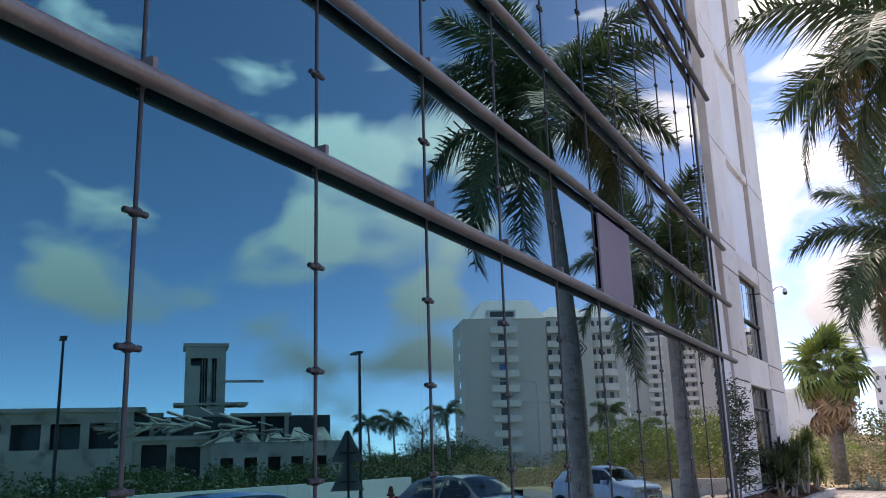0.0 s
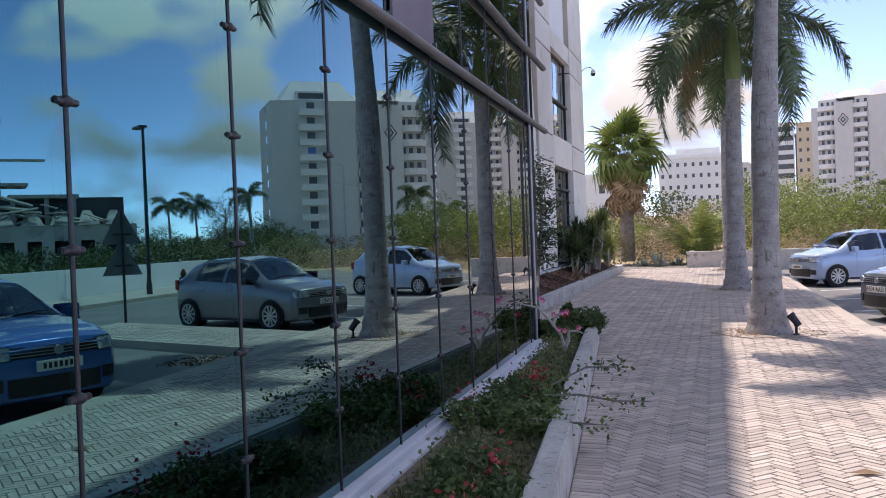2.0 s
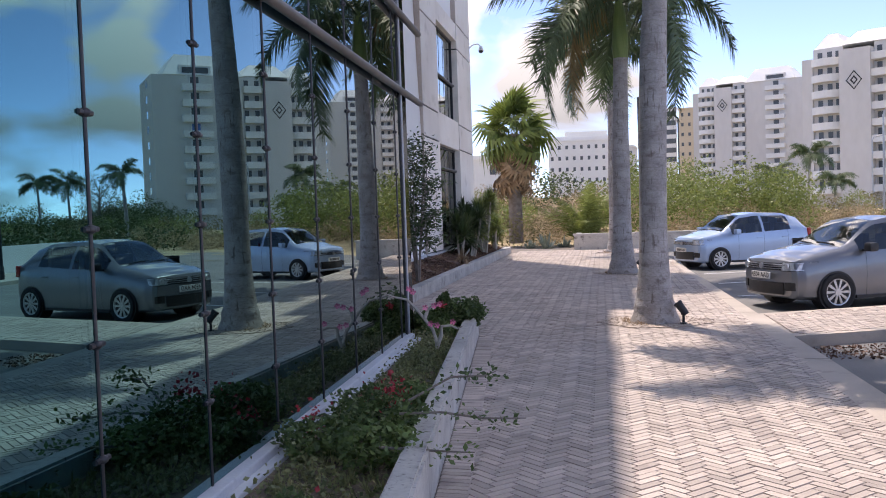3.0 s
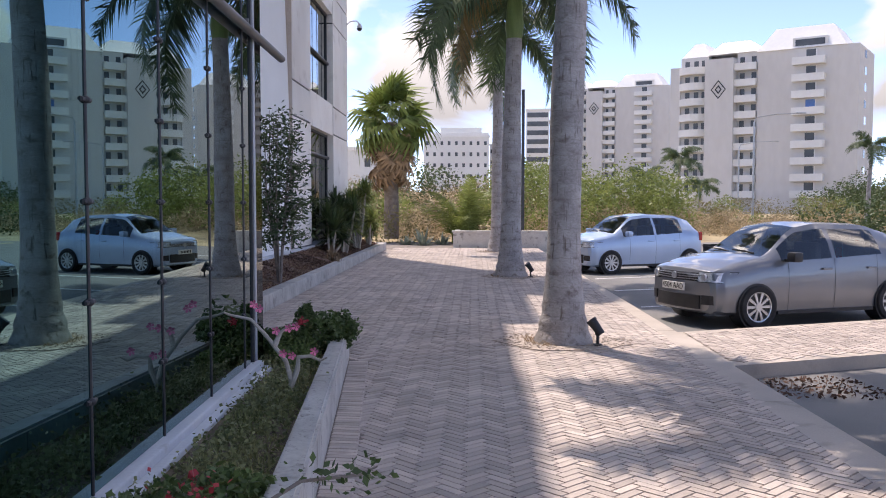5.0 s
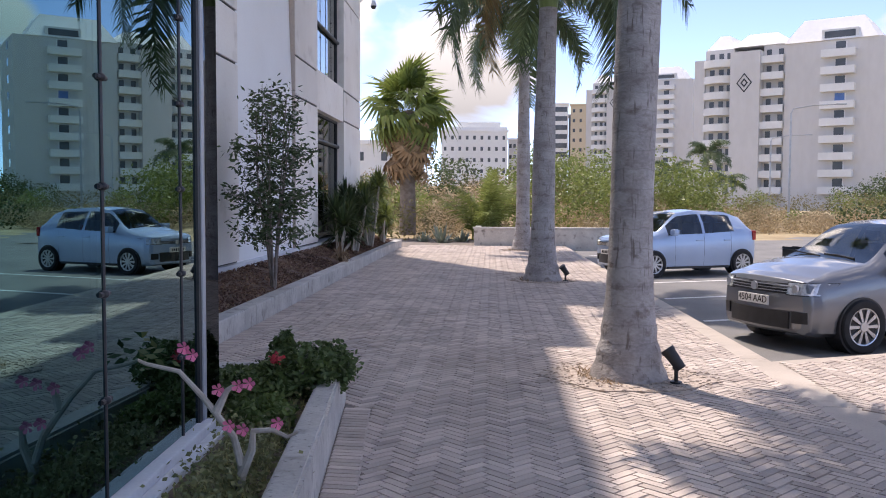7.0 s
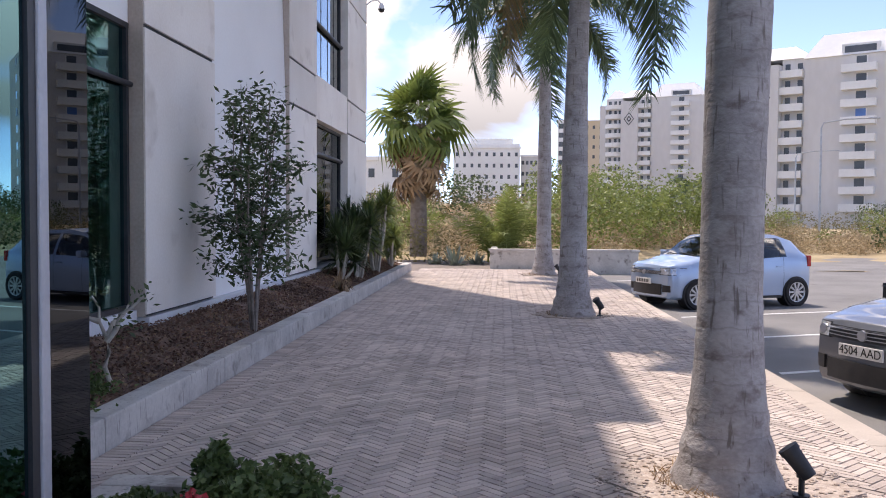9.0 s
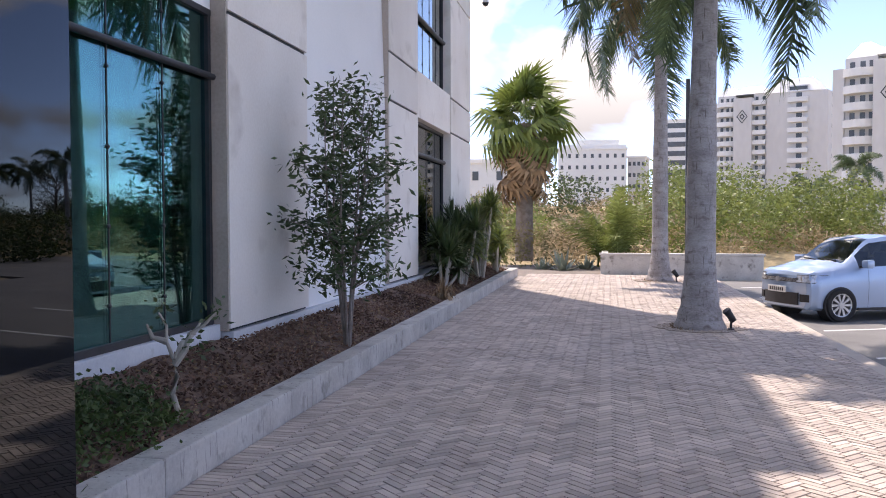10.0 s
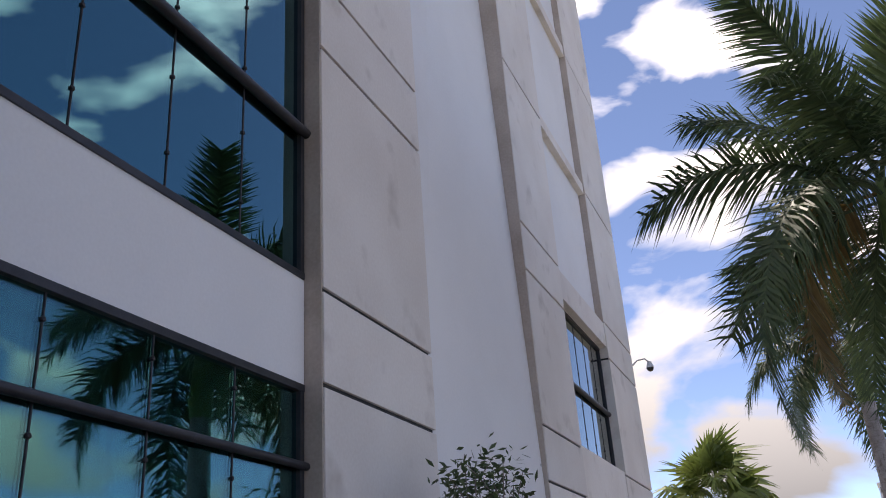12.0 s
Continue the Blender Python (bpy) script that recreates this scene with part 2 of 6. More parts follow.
M_FROND = leaf_material("palm frond", (0.055, 0.095, 0.042), (0.11, 0.16, 0.065), 0.26)
M_FRONDDRY = leaf_material("yellowing frond", (0.20, 0.13, 0.04), (0.30, 0.22, 0.08), 0.3)
M_FAN = leaf_material("fan palm leaf", (0.10, 0.15, 0.03), (0.19, 0.25, 0.06), 0.3)
M_SKIRT = leaf_material("dead fan leaves", (0.22, 0.14, 0.08), (0.36, 0.25, 0.15), 0.15, 0.9)
M_LEAF = leaf_material("dark shrub leaf", (0.04, 0.068, 0.022), (0.09, 0.13, 0.045), 0.25)
M_GREEN = leaf_material("scrub leaf", (0.13, 0.175, 0.04), (0.27, 0.31, 0.09), 0.35)
M_OLIVE = leaf_material("olive scrub leaf", (0.15, 0.135, 0.06), (0.30, 0.26, 0.13), 0.25, 0.8)
M_DEEP = leaf_material("deep green leaf", (0.045, 0.075, 0.025), (0.10, 0.14, 0.045), 0.25)
M_DRY = leaf_material("dry scrub", (0.34, 0.26, 0.15), (0.52, 0.42, 0.27), 0.2, 0.9)
M_GRASS = leaf_material("weedy grass", (0.17, 0.20, 0.07), (0.36, 0.34, 0.16), 0.3)
M_COVER = leaf_material("creeping weed leaf", (0.10, 0.13, 0.04), (0.29, 0.29, 0.13), 0.28)
M_CHIP = leaf_material("dark bark chip", (0.07, 0.036, 0.024), (0.25, 0.145, 0.10), 0.0, 0.95)
M_AGAVE = leaf_material("blue agave", (0.20, 0.25, 0.20), (0.30, 0.34, 0.28), 0.1)
M_HIBISCUS = leaf_material("hibiscus leaf", (0.06, 0.10, 0.03), (0.15, 0.21, 0.06), 0.28)
M_RED = leaf_material("red bract", (0.42, 0.03, 0.045), (0.60, 0.08, 0.085), 0.3)
M_PINK = leaf_material("pink petal", (0.75, 0.16, 0.30), (0.85, 0.28, 0.42), 0.3)
M_BARK = material("grey bark", (0.16, 0.13, 0.11), (0.27, 0.23, 0.20), 6, 0.9, 0.5, 40)
M_PALEBARK = material("pale smooth bark", (0.36, 0.32, 0.27), (0.48, 0.44, 0.38), 6, 0.8, 0.3, 40)
M_TOWER = material("cream render", (0.56, 0.54, 0.515), (0.64, 0.62, 0.595), 0.05, 0.9, 0.03, 1.2, stain=(0.48, 0.46, 0.42), stain_at=0.68, stretch=(1, 1, 0.4))
M_TOWERB = material("white render of balconies", (0.68, 0.67, 0.64), (0.76, 0.75, 0.72), 0.1, 0.9, 0.02, 2)
M_TAN = material("tan render", (0.55, 0.44, 0.30), (0.62, 0.51, 0.36), 0.05, 0.9, 0.02, 2)
M_ROOF = material("white roof", (0.74, 0.73, 0.70), (0.82, 0.81, 0.78), 0.1, 0.9, 0.02, 2)
# window colour, also on the sheets that paint shade inside the ruin
M_DARK = material("dark window and shaded inside", (0.05, 0.055, 0.06), (0.09, 0.095, 0.10), 0.4, 0.25, 0)
M_BLUE = material("blue awning", (0.10, 0.20, 0.45), (0.14, 0.26, 0.55), 1, 0.8, 0)
M_RUIN = material("broken grey concrete", (0.40, 0.38, 0.34), (0.54, 0.51, 0.46), 0.3, 0.95, 0.3, 4, stain=(0.22, 0.20, 0.18), stain_at=0.6)
M_STEEL = material("dark galvanised steel", (0.05, 0.05, 0.055), (0.08, 0.08, 0.085), 5, 0.45, 0.02, 60, metal=0.5)
M_GALV = material("galvanised steel", (0.40, 0.41, 0.42), (0.50, 0.51, 0.52), 5, 0.45, 0.02, 60, metal=0.6)
M_BLACK = material("black plastic", (0.018, 0.018, 0.02), (0.03, 0.03, 0.032), 8, 0.5, 0.03, 80)
M_TYRE = material("tyre rubber", (0.015, 0.015, 0.016), (0.028, 0.028, 0.03), 8, 0.85, 0.1, 90)
M_RIM = material("silver wheel", (0.52, 0.53, 0.55), (0.60, 0.61, 0.63), 8, 0.3, 0, 60, metal=0.8)
M_LAMP = material("headlamp", (0.42, 0.44, 0.46), (0.86, 0.88, 0.90), 16, 0.08, 0, 60, metal=0.35, coat=1)
M_TAIL = material("tail lamp", (0.35, 0.02, 0.02), (0.45, 0.03, 0.03), 9, 0.15, 0)
M_PLATE = material("number plate", (0.70, 0.70, 0.68), (0.76, 0.76, 0.74), 9, 0.4, 0)
M_INK = material("black ink", (0.015, 0.015, 0.015), (0.02, 0.02, 0.02), 9, 0.6, 0)
M_CARGLASS = glass("car glass", (0.72, 0.78, 0.77), (0.06, 0.95), (1, 1, 1))
M_CARDARK = material("car cabin", (0.17, 0.17, 0.165), (0.25, 0.25, 0.24), 3, 0.8, 0)
M_GREYPAINT = material("grey metallic paint", (0.17, 0.18, 0.20), (0.185, 0.195, 0.215), 2, 0.34, 0, 90, metal=0.55, coat=1)
M_PALEBLUE = material("pale blue metallic paint", (0.34, 0.45, 0.62), (0.37, 0.48, 0.65), 2, 0.34, 0, 90, metal=0.35, coat=1)
M_BLUEPAINT = material("bright blue paint", (0.02, 0.13, 0.42), (0.025, 0.15, 0.46), 2, 0.3, 0, 90, metal=0.3, coat=1)
M_SIGN = material("back of a road sign", (0.20, 0.21, 0.22), (0.27, 0.28, 0.29), 4, 0.6, 0.02, 40, metal=0.3)
M_GRAVEL = material("gravel ring", (0.36, 0.29, 0.24), (0.55, 0.47, 0.40), 20, 0.95, 0.9, 60)
M_CAMERA = material("white camera housing", (0.70, 0.70, 0.70), (0.78, 0.78, 0.78), 6, 0.4, 0)


# ---- building helpers ----
def thing(name, label="", category="", group="", kind="", at=None):
    ob = new(name)
    if at is not None:
        ob.matrix_world = at
    return tagged(ob, label, category, group, kind)


def part(name, bm, material_, parent=None, label="", smooth=False):
    me = bpy.data.meshes.new(name)
    bm.to_mesh(me)
    bm.free()
    me.materials.append(material_)
    if smooth:
        me.shade_smooth()
        me.set_sharp_from_angle(angle=radians(38))
    ob = new(name, me)
    ob.parent = parent
    return tagged(ob, label) if label else ob


def cloud(name, verts, faces, material_, parent=None):
    me = bpy.data.meshes.new(name)
    me.from_pydata(verts, [], faces)
    me.materials.append(material_)
    ob = new(name, me)
    ob.parent = parent
    return ob


def box(bm, x0, y0, z0, x1, y1, z1, bevel=0.0):
    r = bmesh.ops.create_cube(bm, size=1)
    vs = r["verts"]
    for v in vs:
        v.co = Vector((x0 + (v.co.x + 0.5) * (x1 - x0), y0 + (v.co.y + 0.5) * (y1 - y0), z0 + (v.co.z + 0.5) * (z1 - z0)))
    if bevel:
        es = list({e for v in vs for e in v.link_edges})
        bmesh.ops.bevel(bm, geom=es, offset=bevel, segments=2, profile=0.6, affect="EDGES")
    return bm


def boxed(*a, **k):
    return box(bmesh.new(), *a, **k)


def rod(bm, p, q, r0, r1=None, n=10, caps=True):
    p, q = Vector(p), Vector(q)
    r1 = r0 if r1 is None else r1
    d = (q - p)
    m = Matrix.Translation((p + q) / 2) @ d.to_track_quat("Z", "Y").to_matrix().to_4x4()
    bmesh.ops.create_cone(bm, cap_ends=caps, segments=n, radius1=r0, radius2=r1, depth=d.length, matrix=m)
    return bm


def tube(bm, pts, radii, n=10):
    """A tapered tube along points."""
    rings = []
    for i, p in enumerate(pts):
        p = Vector(p)
        d = Vector(pts[min(i + 1, len(pts) - 1)]) - Vector(pts[max(i - 1, 0)])
        q = d.to_track_quat("Z", "Y").to_matrix()
        rings.append([bm.verts.new(p + q @ Vector((radii[i] * math.cos(2 * math.pi * k / n), radii[i] * math.sin(2 * math.pi * k / n), 0))) for k in range(n)])
    for a, b in zip(rings, rings[1:]):
        for k in range(n):
            bm.faces.new((a[k], a[(k + 1) % n], b[(k + 1) % n], b[k]))
    bm.faces.new(rings[0][::-1])
    bm.faces.new(rings[-1])
    return bm


def prism(bm, outline, z0, z1):
    """An upright prism over a plan outline, anticlockwise."""
    lo = [bm.verts.new((x, y, z0)) for x, y in outline]
    hi = [bm.verts.new((x, y, z1)) for x, y in outline]
    bm.faces.new(lo[::-1]), bm.faces.new(hi)
    k = len(outline)
    for i in range(k):
        bm.faces.new((lo[i], lo[(i + 1) % k], hi[(i + 1) % k], hi[i]))
    return bm

# ---- ground, road, pavement ----
def edge_x(y):
    """The pavement's edge towards the parking bays."""
    return 2.36 - 0.012 * (y - 13)


def island_y(x, y0):
    return y0 + 0.42 * (x - 2.3)


bm = bmesh.new()
bmesh.ops.create_grid(bm, x_segments=8, y_segments=8, size=1500)
for v in bm.verts:
    v.co.z = -0.22
tagged(part("ground", bm, M_DIRT), "dry brown open ground round the buildings", "ground", kind="structure")
tagged(part("road", prism(bmesh.new(), [(1.9, -40), (12.6, -40), (12.6, 38), (40, 52), (36, 60), (1.9, 46.5)], -0.3, -0.15), M_ASPHALT),
       "worn grey asphalt of the car park and street", "road", kind="structure")
pavement = thing("pavement", "pink herringbone clay paver walkway beside the building", "pavement", kind="structure")
part("bed", prism(bmesh.new(), [(-5.0, -20), (2.05, -20), (2.05, 44), (-5.0, 44)], -0.3, -0.009), M_MORTAR, pavement, "sand joints below the pavers")
for k in range(32):
    y = -18 + 2.0 * k
    if y > 43:
        break
    o = [(2.05, y), (edge_x(y), y), (edge_x(y + 1.99), y + 1.99), (2.05, y + 1.99)]
    part("kerb_stone", prism(bmesh.new(), o, -0.3, 0.0), M_PAVE, pavement)
for n, y0, w, reach in (("traffic_island", 15.6, 2.3, 5.2), ("traffic_island", 4.6, 1.2, 5.2)):
    o = [(2.30, island_y(2.30, y0)), (2.3 + reach, island_y(2.3 + reach, y0)), (2.5 + reach, island_y(2.5 + reach, y0 + w)), (2.30, island_y(2.30, y0 + w))]
    tagged(part(n, prism(bmesh.new(), o, -0.3, -0.008), M_PAVE), "pale paved island between the parking bays", "traffic island", kind="structure")
far_path = thing("far_pavement", "pale concrete footpath across the street", "pavement", kind="structure")
part("slab", prism(bmesh.new(), [(12.6, -40), (15.4, -40), (15.4, 36), (12.6, 36)], -0.3, -0.03), M_PAVE, far_path)
for k, y in enumerate((3.2, 5.9, 8.6, 21.6, 24.4, 27.2, 33.2, 36.0)):
    m = bmesh.new()
    prism(m, [(2.6, island_y(2.6, y)), (6.9, island_y(6.9, y)), (6.9, island_y(6.9, y) + 0.11), (2.6, island_y(2.6, y) + 0.11)], -0.15, -0.146)
    tagged(part("bay_line", m, M_LINE), "white painted parking bay line on the asphalt", "road marking", "parking bay lines", "structure")


# ---- the glass wing ----
WING = pose(-2.13, 14.24, 0, 0, 0, 2.12)
UPRIGHTS = [-10.73 + 1.0455 * k for k in range(-14, 11)]
RAILS = (3.015, 3.885, 4.785, 7.32, 8.10)
TOP = 9.0
SILL = 0.25
wing = thing("wall_glass_wing", "blue mirror-glass curtain wall of the office wing", "glass wall", kind="structure", at=WING)
edges = [-27.0] + UPRIGHTS[1:] + [0.0]
for a, b in zip(edges, edges[1:]):
    for z0, z1 in ((SILL, 3.86), (3.86, 7.30), (7.30, TOP)):
        part("pane", boxed(-0.014, a + 0.004, z0 + 0.004, 0.0, b - 0.004, z1 - 0.004), M_GLASS, wing)
part("dark_pane", boxed(-0.014, 0.115, 0.0, 0.0, 0.46, TOP), M_DARKGLASS, wing, "dark opaque glass strip at the corner")
part("return_pane", boxed(-2.33, 0.446, 0.0, -0.016, 0.46, TOP), M_DARKGLASS, wing, "dark glass of the return wall")
part("mullion", boxed(-0.10, 0.05, SILL, 0.024, 0.11, TOP, bevel=0.006), M_MULL, wing, "grey painted end mullion")
part("inner_mullion", boxed(-0.10, 0.0, SILL, 0.014, 0.048, TOP), M_FRAME, wing, "dark inner mullion")
for y in UPRIGHTS:
    up = part("upright", rod(bmesh.new(), (0.001, y, SILL), (0.001, y, TOP), 0.0078, n=10), M_FRAME, wing, "thin dark steel upright")
    m = bmesh.new()
    z = 0.69
    while z < TOP:
        if min(abs(z - r) for r in RAILS) > 0.12:
            bmesh.ops.create_icosphere(m, subdivisions=2, radius=0.026, matrix=Matrix.Translation((0.002, y, z)) @ Matrix.Diagonal((0.9, 1.0, 0.75, 1)))
            rod(m, (0.002, y - 0.05, z), (0.002, y + 0.05, z), 0.012, n=6)
        z += 0.46
    part("glazing_nodes", m, M_FRAME, up, "dark glazing bolts", smooth=True)
for z in RAILS:
    m = rod(bmesh.new(), (0.056, -27, z - 0.010), (0.056, 1.18, z - 0.010), 0.041, n=20)
    for v in m.verts:
        v.co.z = z - 0.010 + (v.co.z - z + 0.010) * 0.86
    rl = part("rail", m, M_RAIL, wing, "brown aluminium horizontal tube rail", smooth=True)
    m = bmesh.new()
    for y in UPRIGHTS:
        box(m, 0.004, y - 0.012, z - 0.03, 0.06, y + 0.012, z + 0.075)
    part("rail_brackets", m, M_RAIL, rl)
part("mauve_panel", boxed(0.012, -5.42, 3.05, 0.03, -4.42, 3.80), M_PURPLE, wing, "mauve board between the rails")
part("sill", boxed(-0.15, -27, -0.2, 0.075, 0.12, SILL, bevel=0.012), M_SILL, wing, "white painted sill below the glass")
part("ledge", boxed(0.075, -27, -0.2, 0.15, 0.12, 0.205, bevel=0.012), M_SILL, wing, "lower white ledge")
part("roof", boxed(-14, -27, TOP, 0.02, 0.37, TOP + 0.25), M_WHITE, wing, "flat roof edge")
part("inner_floor", boxed(-6.0, -27, 0.0, -0.16, 0.30, 0.40), M_INFLOOR, wing)
part("inner_wall", boxed(-6.2, -27, 0.4, -6.0, 0.30, TOP), M_INSIDE, wing)
part("far_wall", boxed(-14, -27.3, 0.0, 0.0, -27.02, TOP), M_WHITE, wing, "plain end wall")
for z in (3.95, 7.35):
    part("slab", boxed(-6.0, -27, z, -0.35, 0.30, z + 0.3), M_INSIDE, wing)
for y in (-23.5, -18.5, -13.5, -8.5, -3.5):
    part("column", rod(bmesh.new(), (-1.6, y, 0.4), (-1.6, y, TOP), 0.25, n=24), M_INSIDE, wing, smooth=True)

# ---- the stone-clad main block ----
FX = -4.40
JOINTS = (0.55, 3.65, 4.46, 6.91, 7.73, 10.88, 14.72, 19.4)


def clad(owner, y0, y1, x_front, x_back, joints):
    """Stone panels one above another with dark recessed joints."""
    part("joint_backing", boxed(x_back, y0 + 0.03, joints[0], x_front - 0.03, y1 - 0.03, joints[-1]), M_JOINT, owner, "dark recessed joints")
    for a, b in zip(joints, joints[1:]):
        part("stone_panel", boxed(x_back, y0, a + 0.022, x_front, y1, b - 0.022, bevel=0.006), M_STONE, owner)


pil1 = thing("wall_pier", "pale limestone-clad pier between the office windows", "wall", kind="structure")
clad(pil1, 20.62, 22.88, FX, FX - 0.5, JOINTS)
part("reveal", boxed(FX - 0.4, 20.596, 0.55, FX - 0.012, 20.616, 19.4), M_REVEAL, pil1, "brown stone reveal")
pil2 = thing("wall_pier", "pale limestone-clad pier beside the narrow windows", "wall", kind="structure")
clad(pil2, 26.95, 29.2, FX, FX - 0.5, JOINTS)
part("reveal", boxed(FX - 0.6, 26.926, 0.55, FX - 0.012, 26.946, 19.4), M_REVEAL, pil2, "brown stone reveal")
pil3 = thing("wall_pier", "pale limestone-clad corner pier of the block", "wall", kind="structure")
clad(pil3, 32.78, 35.7, FX, FX - 0.5, JOINTS)
part("reveal", boxed(FX - 0.3, 32.756, 7.73, FX - 0.012, 32.776, 19.4), M_REVEAL, pil3, "brown stone reveal")

# the leaning white wall with its folded facet
m = bmesh.new()
lean = lambda z: -4.47 - 0.03 * max(0.0, z - 3.6)
fold = lambda z: 22.89 + 0.19 * max(0.0, z - 3.6)
z = 19.4
low = [m.verts.new(p) for p in ((lean(0), 22.89, 0.2), (lean(0), 26.92, 0.2))]
mid = [m.verts.new(p) for p in ((lean(3.6), 22.89, 3.6), (lean(3.6), 26.92, 3.6))]
top = [m.verts.new(p) for p in ((lean(z), fold(z), z), (lean(z), 26.92, z))]
corner = m.verts.new((-4.42, 22.89, z))
back = [m.verts.new((-6.0, yy, zz)) for yy, zz in ((22.89, 0.2), (26.92, 0.2), (26.92, z), (22.89, z))]
for f in ((low[0], low[1], mid[1], mid[0]), (mid[0], mid[1], top[1], top[0]), (mid[0], top[0], corner), (corner, top[0], top[1], back[2], back[3]), (back[0], back[3], back[2], back[1]),
          (low[0], mid[0], corner, back[3], back[0]), (low[1], back[1], back[2], top[1], mid[1]), (low[0], back[0], back[1], low[1])):
    m.faces.new(f)
bmesh.ops.recalc_face_normals(m, faces=m.faces)
tagged(part("wall_white", m, M_WHITE), "white rendered wall leaning back between the stone piers", "wall", kind="structure")

bay1 = thing("wall_window_bay", "window bay with teal glass and a white band between storeys", "wall", kind="structure")
WX = -4.60
part("band", boxed(WX - 0.4, 14.62, 3.66, WX + 0.03, 20.59, 4.56), M_WHITE, bay1, "white band between the storeys")
part("band", boxed(WX - 0.4, 14.62, 8.3, WX + 0.03, 20.59, 9.3), M_WHITE, bay1, "white band between the storeys")
part("upper_wall", boxed(WX - 0.4, 14.62, 12.4, WX + 0.03, 20.59, 19.4), M_WHITE, bay1, "plain white upper wall")
part("plinth", boxed(WX - 0.4, 14.62, 0.0, WX + 0.10, 20.61, 0.62, bevel=0.01), M_SILL, bay1, "white plinth below the window")
part("plinth", boxed(FX - 0.45, 20.63, 0.0, FX + 0.025, 35.7, 0.54, bevel=0.01), M_SILL, bay1, "white plinth along the wall")


def window(name, label, y0, y1, z0, z1, x, rails, mullions, mat_, nodes=False, frame_w=0.06, rail_r=0.048):
    w = thing(name, label, "window", kind="structure")
    ys = [y0] + list(mullions) + [y1]
    for a, b in zip(ys, ys[1:]):
        part("pane", boxed(x - 0.012, a + 0.003, z0, x, b - 0.003, z1), mat_, w)
    for nm, q in (("frame_side", (x - 0.06, y0, z0, x + 0.04, y0 + frame_w, z1)), ("frame_side", (x - 0.06, y1 - frame_w, z0, x + 0.04, y1, z1)),
                  ("frame_head", (x - 0.06, y0, z1 - frame_w, x + 0.045, y1, z1)), ("frame_foot", (x - 0.06, y0, z0, x + 0.045, y1, z0 + frame_w))):
        part(nm, boxed(*q, bevel=0.005), M_FRAME, w, "dark aluminium frame")
    for r in rails:
        part("transom", rod(bmesh.new(), (x + 0.05, y0, r), (x + 0.05, y1 + 0.06, r), rail_r, n=14), M_FRAME, w, "dark tube transom", smooth=True)
    for y in mullions:
        up = part("upright", rod(bmesh.new(), (x + 0.001, y, z0), (x + 0.001, y, z1), 0.008, n=8), M_FRAME, w)
        if nodes:
            m = bmesh.new()
            k = z0 + 0.35
            while k < z1:
                bmesh.ops.create_icosphere(m, subdivisions=1, radius=0.022, matrix=Matrix.Translation((x + 0.002, y, k)))
                k += 0.62
            part("glazing_nodes", m, M_FRAME, up)
    return w


window("window_1", "large teal office window with a dark tube transom", 14.62, 20.58, 0.62, 3.66, WX, (3.02,), (15.36, 16.23, 17.10, 17.97, 18.84, 19.70), M_GLASS2, True, rail_r=0.032)
window("window_2", "large blue upper office window with a tube transom", 14.62, 20.58, 4.56, 8.3, WX, (5.98,), (15.36, 16.23, 17.10, 17.97, 18.84, 19.70), M_GLASS, True)
window("window_3", "large blue window high in the bay", 14.62, 20.58, 9.3, 12.4, WX, (10.7,), (15.36, 16.23, 17.10, 17.97, 18.84, 19.70), M_GLASS, True)
window("window_4", "tall dark ground floor window in the stone wall", 29.2, 32.78, 0.66, 3.62, FX - 0.22, (2.95,), (30.1, 31.0, 31.9), M_DARKGLASS, False)
window("window_5", "blue upper window with a dark frame and nodes", 29.2, 32.78, 4.52, 7.16, FX - 0.22, (5.72,), (29.92, 30.64, 31.36, 32.08), M_GLASS, True)
bay2 = thing("wall_narrow_bay", "stone and white recessed panels round the narrow windows", "wall", kind="structure")
part("spandrel", boxed(FX - 0.5, 29.21, 3.62, FX - 0.02, 32.77, 4.52), M_STONE, bay2, "stone spandrel")
part("spandrel", boxed(FX - 0.5, 29.21, 7.16, FX - 0.02, 32.77, 7.71), M_STONE, bay2, "stone spandrel")
part("recess_panel", boxed(FX - 0.5, 29.21, 7.71, FX - 0.16, 32.75, 10.84), M_WHITE, bay2, "white recessed panel")
part("string_course", boxed(FX - 0.5, 29.21, 10.84, FX - 0.03, 32.77, 11.1), M_STONE, bay2)
part("recess_panel", boxed(FX - 0.5, 29.21, 11.1, FX - 0.16, 32.75, 14.7), M_WHITE, bay2, "white recessed panel")
part("string_course", boxed(FX - 0.5, 29.21, 14.7, FX - 0.03, 32.77, 15.0), M_STONE, bay2)
part("recess_panel", boxed(FX - 0.5, 29.21, 15.0, FX - 0.16, 32.75, 19.4), M_WHITE, bay2, "white recessed panel")
block = thing("wall_block", "main block behind the facade", "wall", kind="structure")
part("rear_wall", boxed(-16.2, 14.7, -0.2, -16.0, 35.7, 19.4), M_WHITE, block)
part("end_wall", boxed(-16.0, 35.5, -0.2, FX - 0.51, 35.7, 19.4), M_STONE, block)
part("south_wall", boxed(-16.0, 14.7, TOP, WX - 0.42, 14.9, 19.4), M_WHITE, block)
part("inner_wall", boxed(-9.2, 14.7, 0.4, -9.0, 35.4, 19.4), M_INSIDE, block)
part("inner_floor", boxed(-9.0, 14.7, 0.0, WX - 0.42, 35.4, 0.58), M_INFLOOR, block)
for z in (3.75, 8.4, 12.4):
    part("slab", boxed(-9.0, 14.7, z, WX - 0.45, 35.4, z + 0.4), M_INSIDE, block)
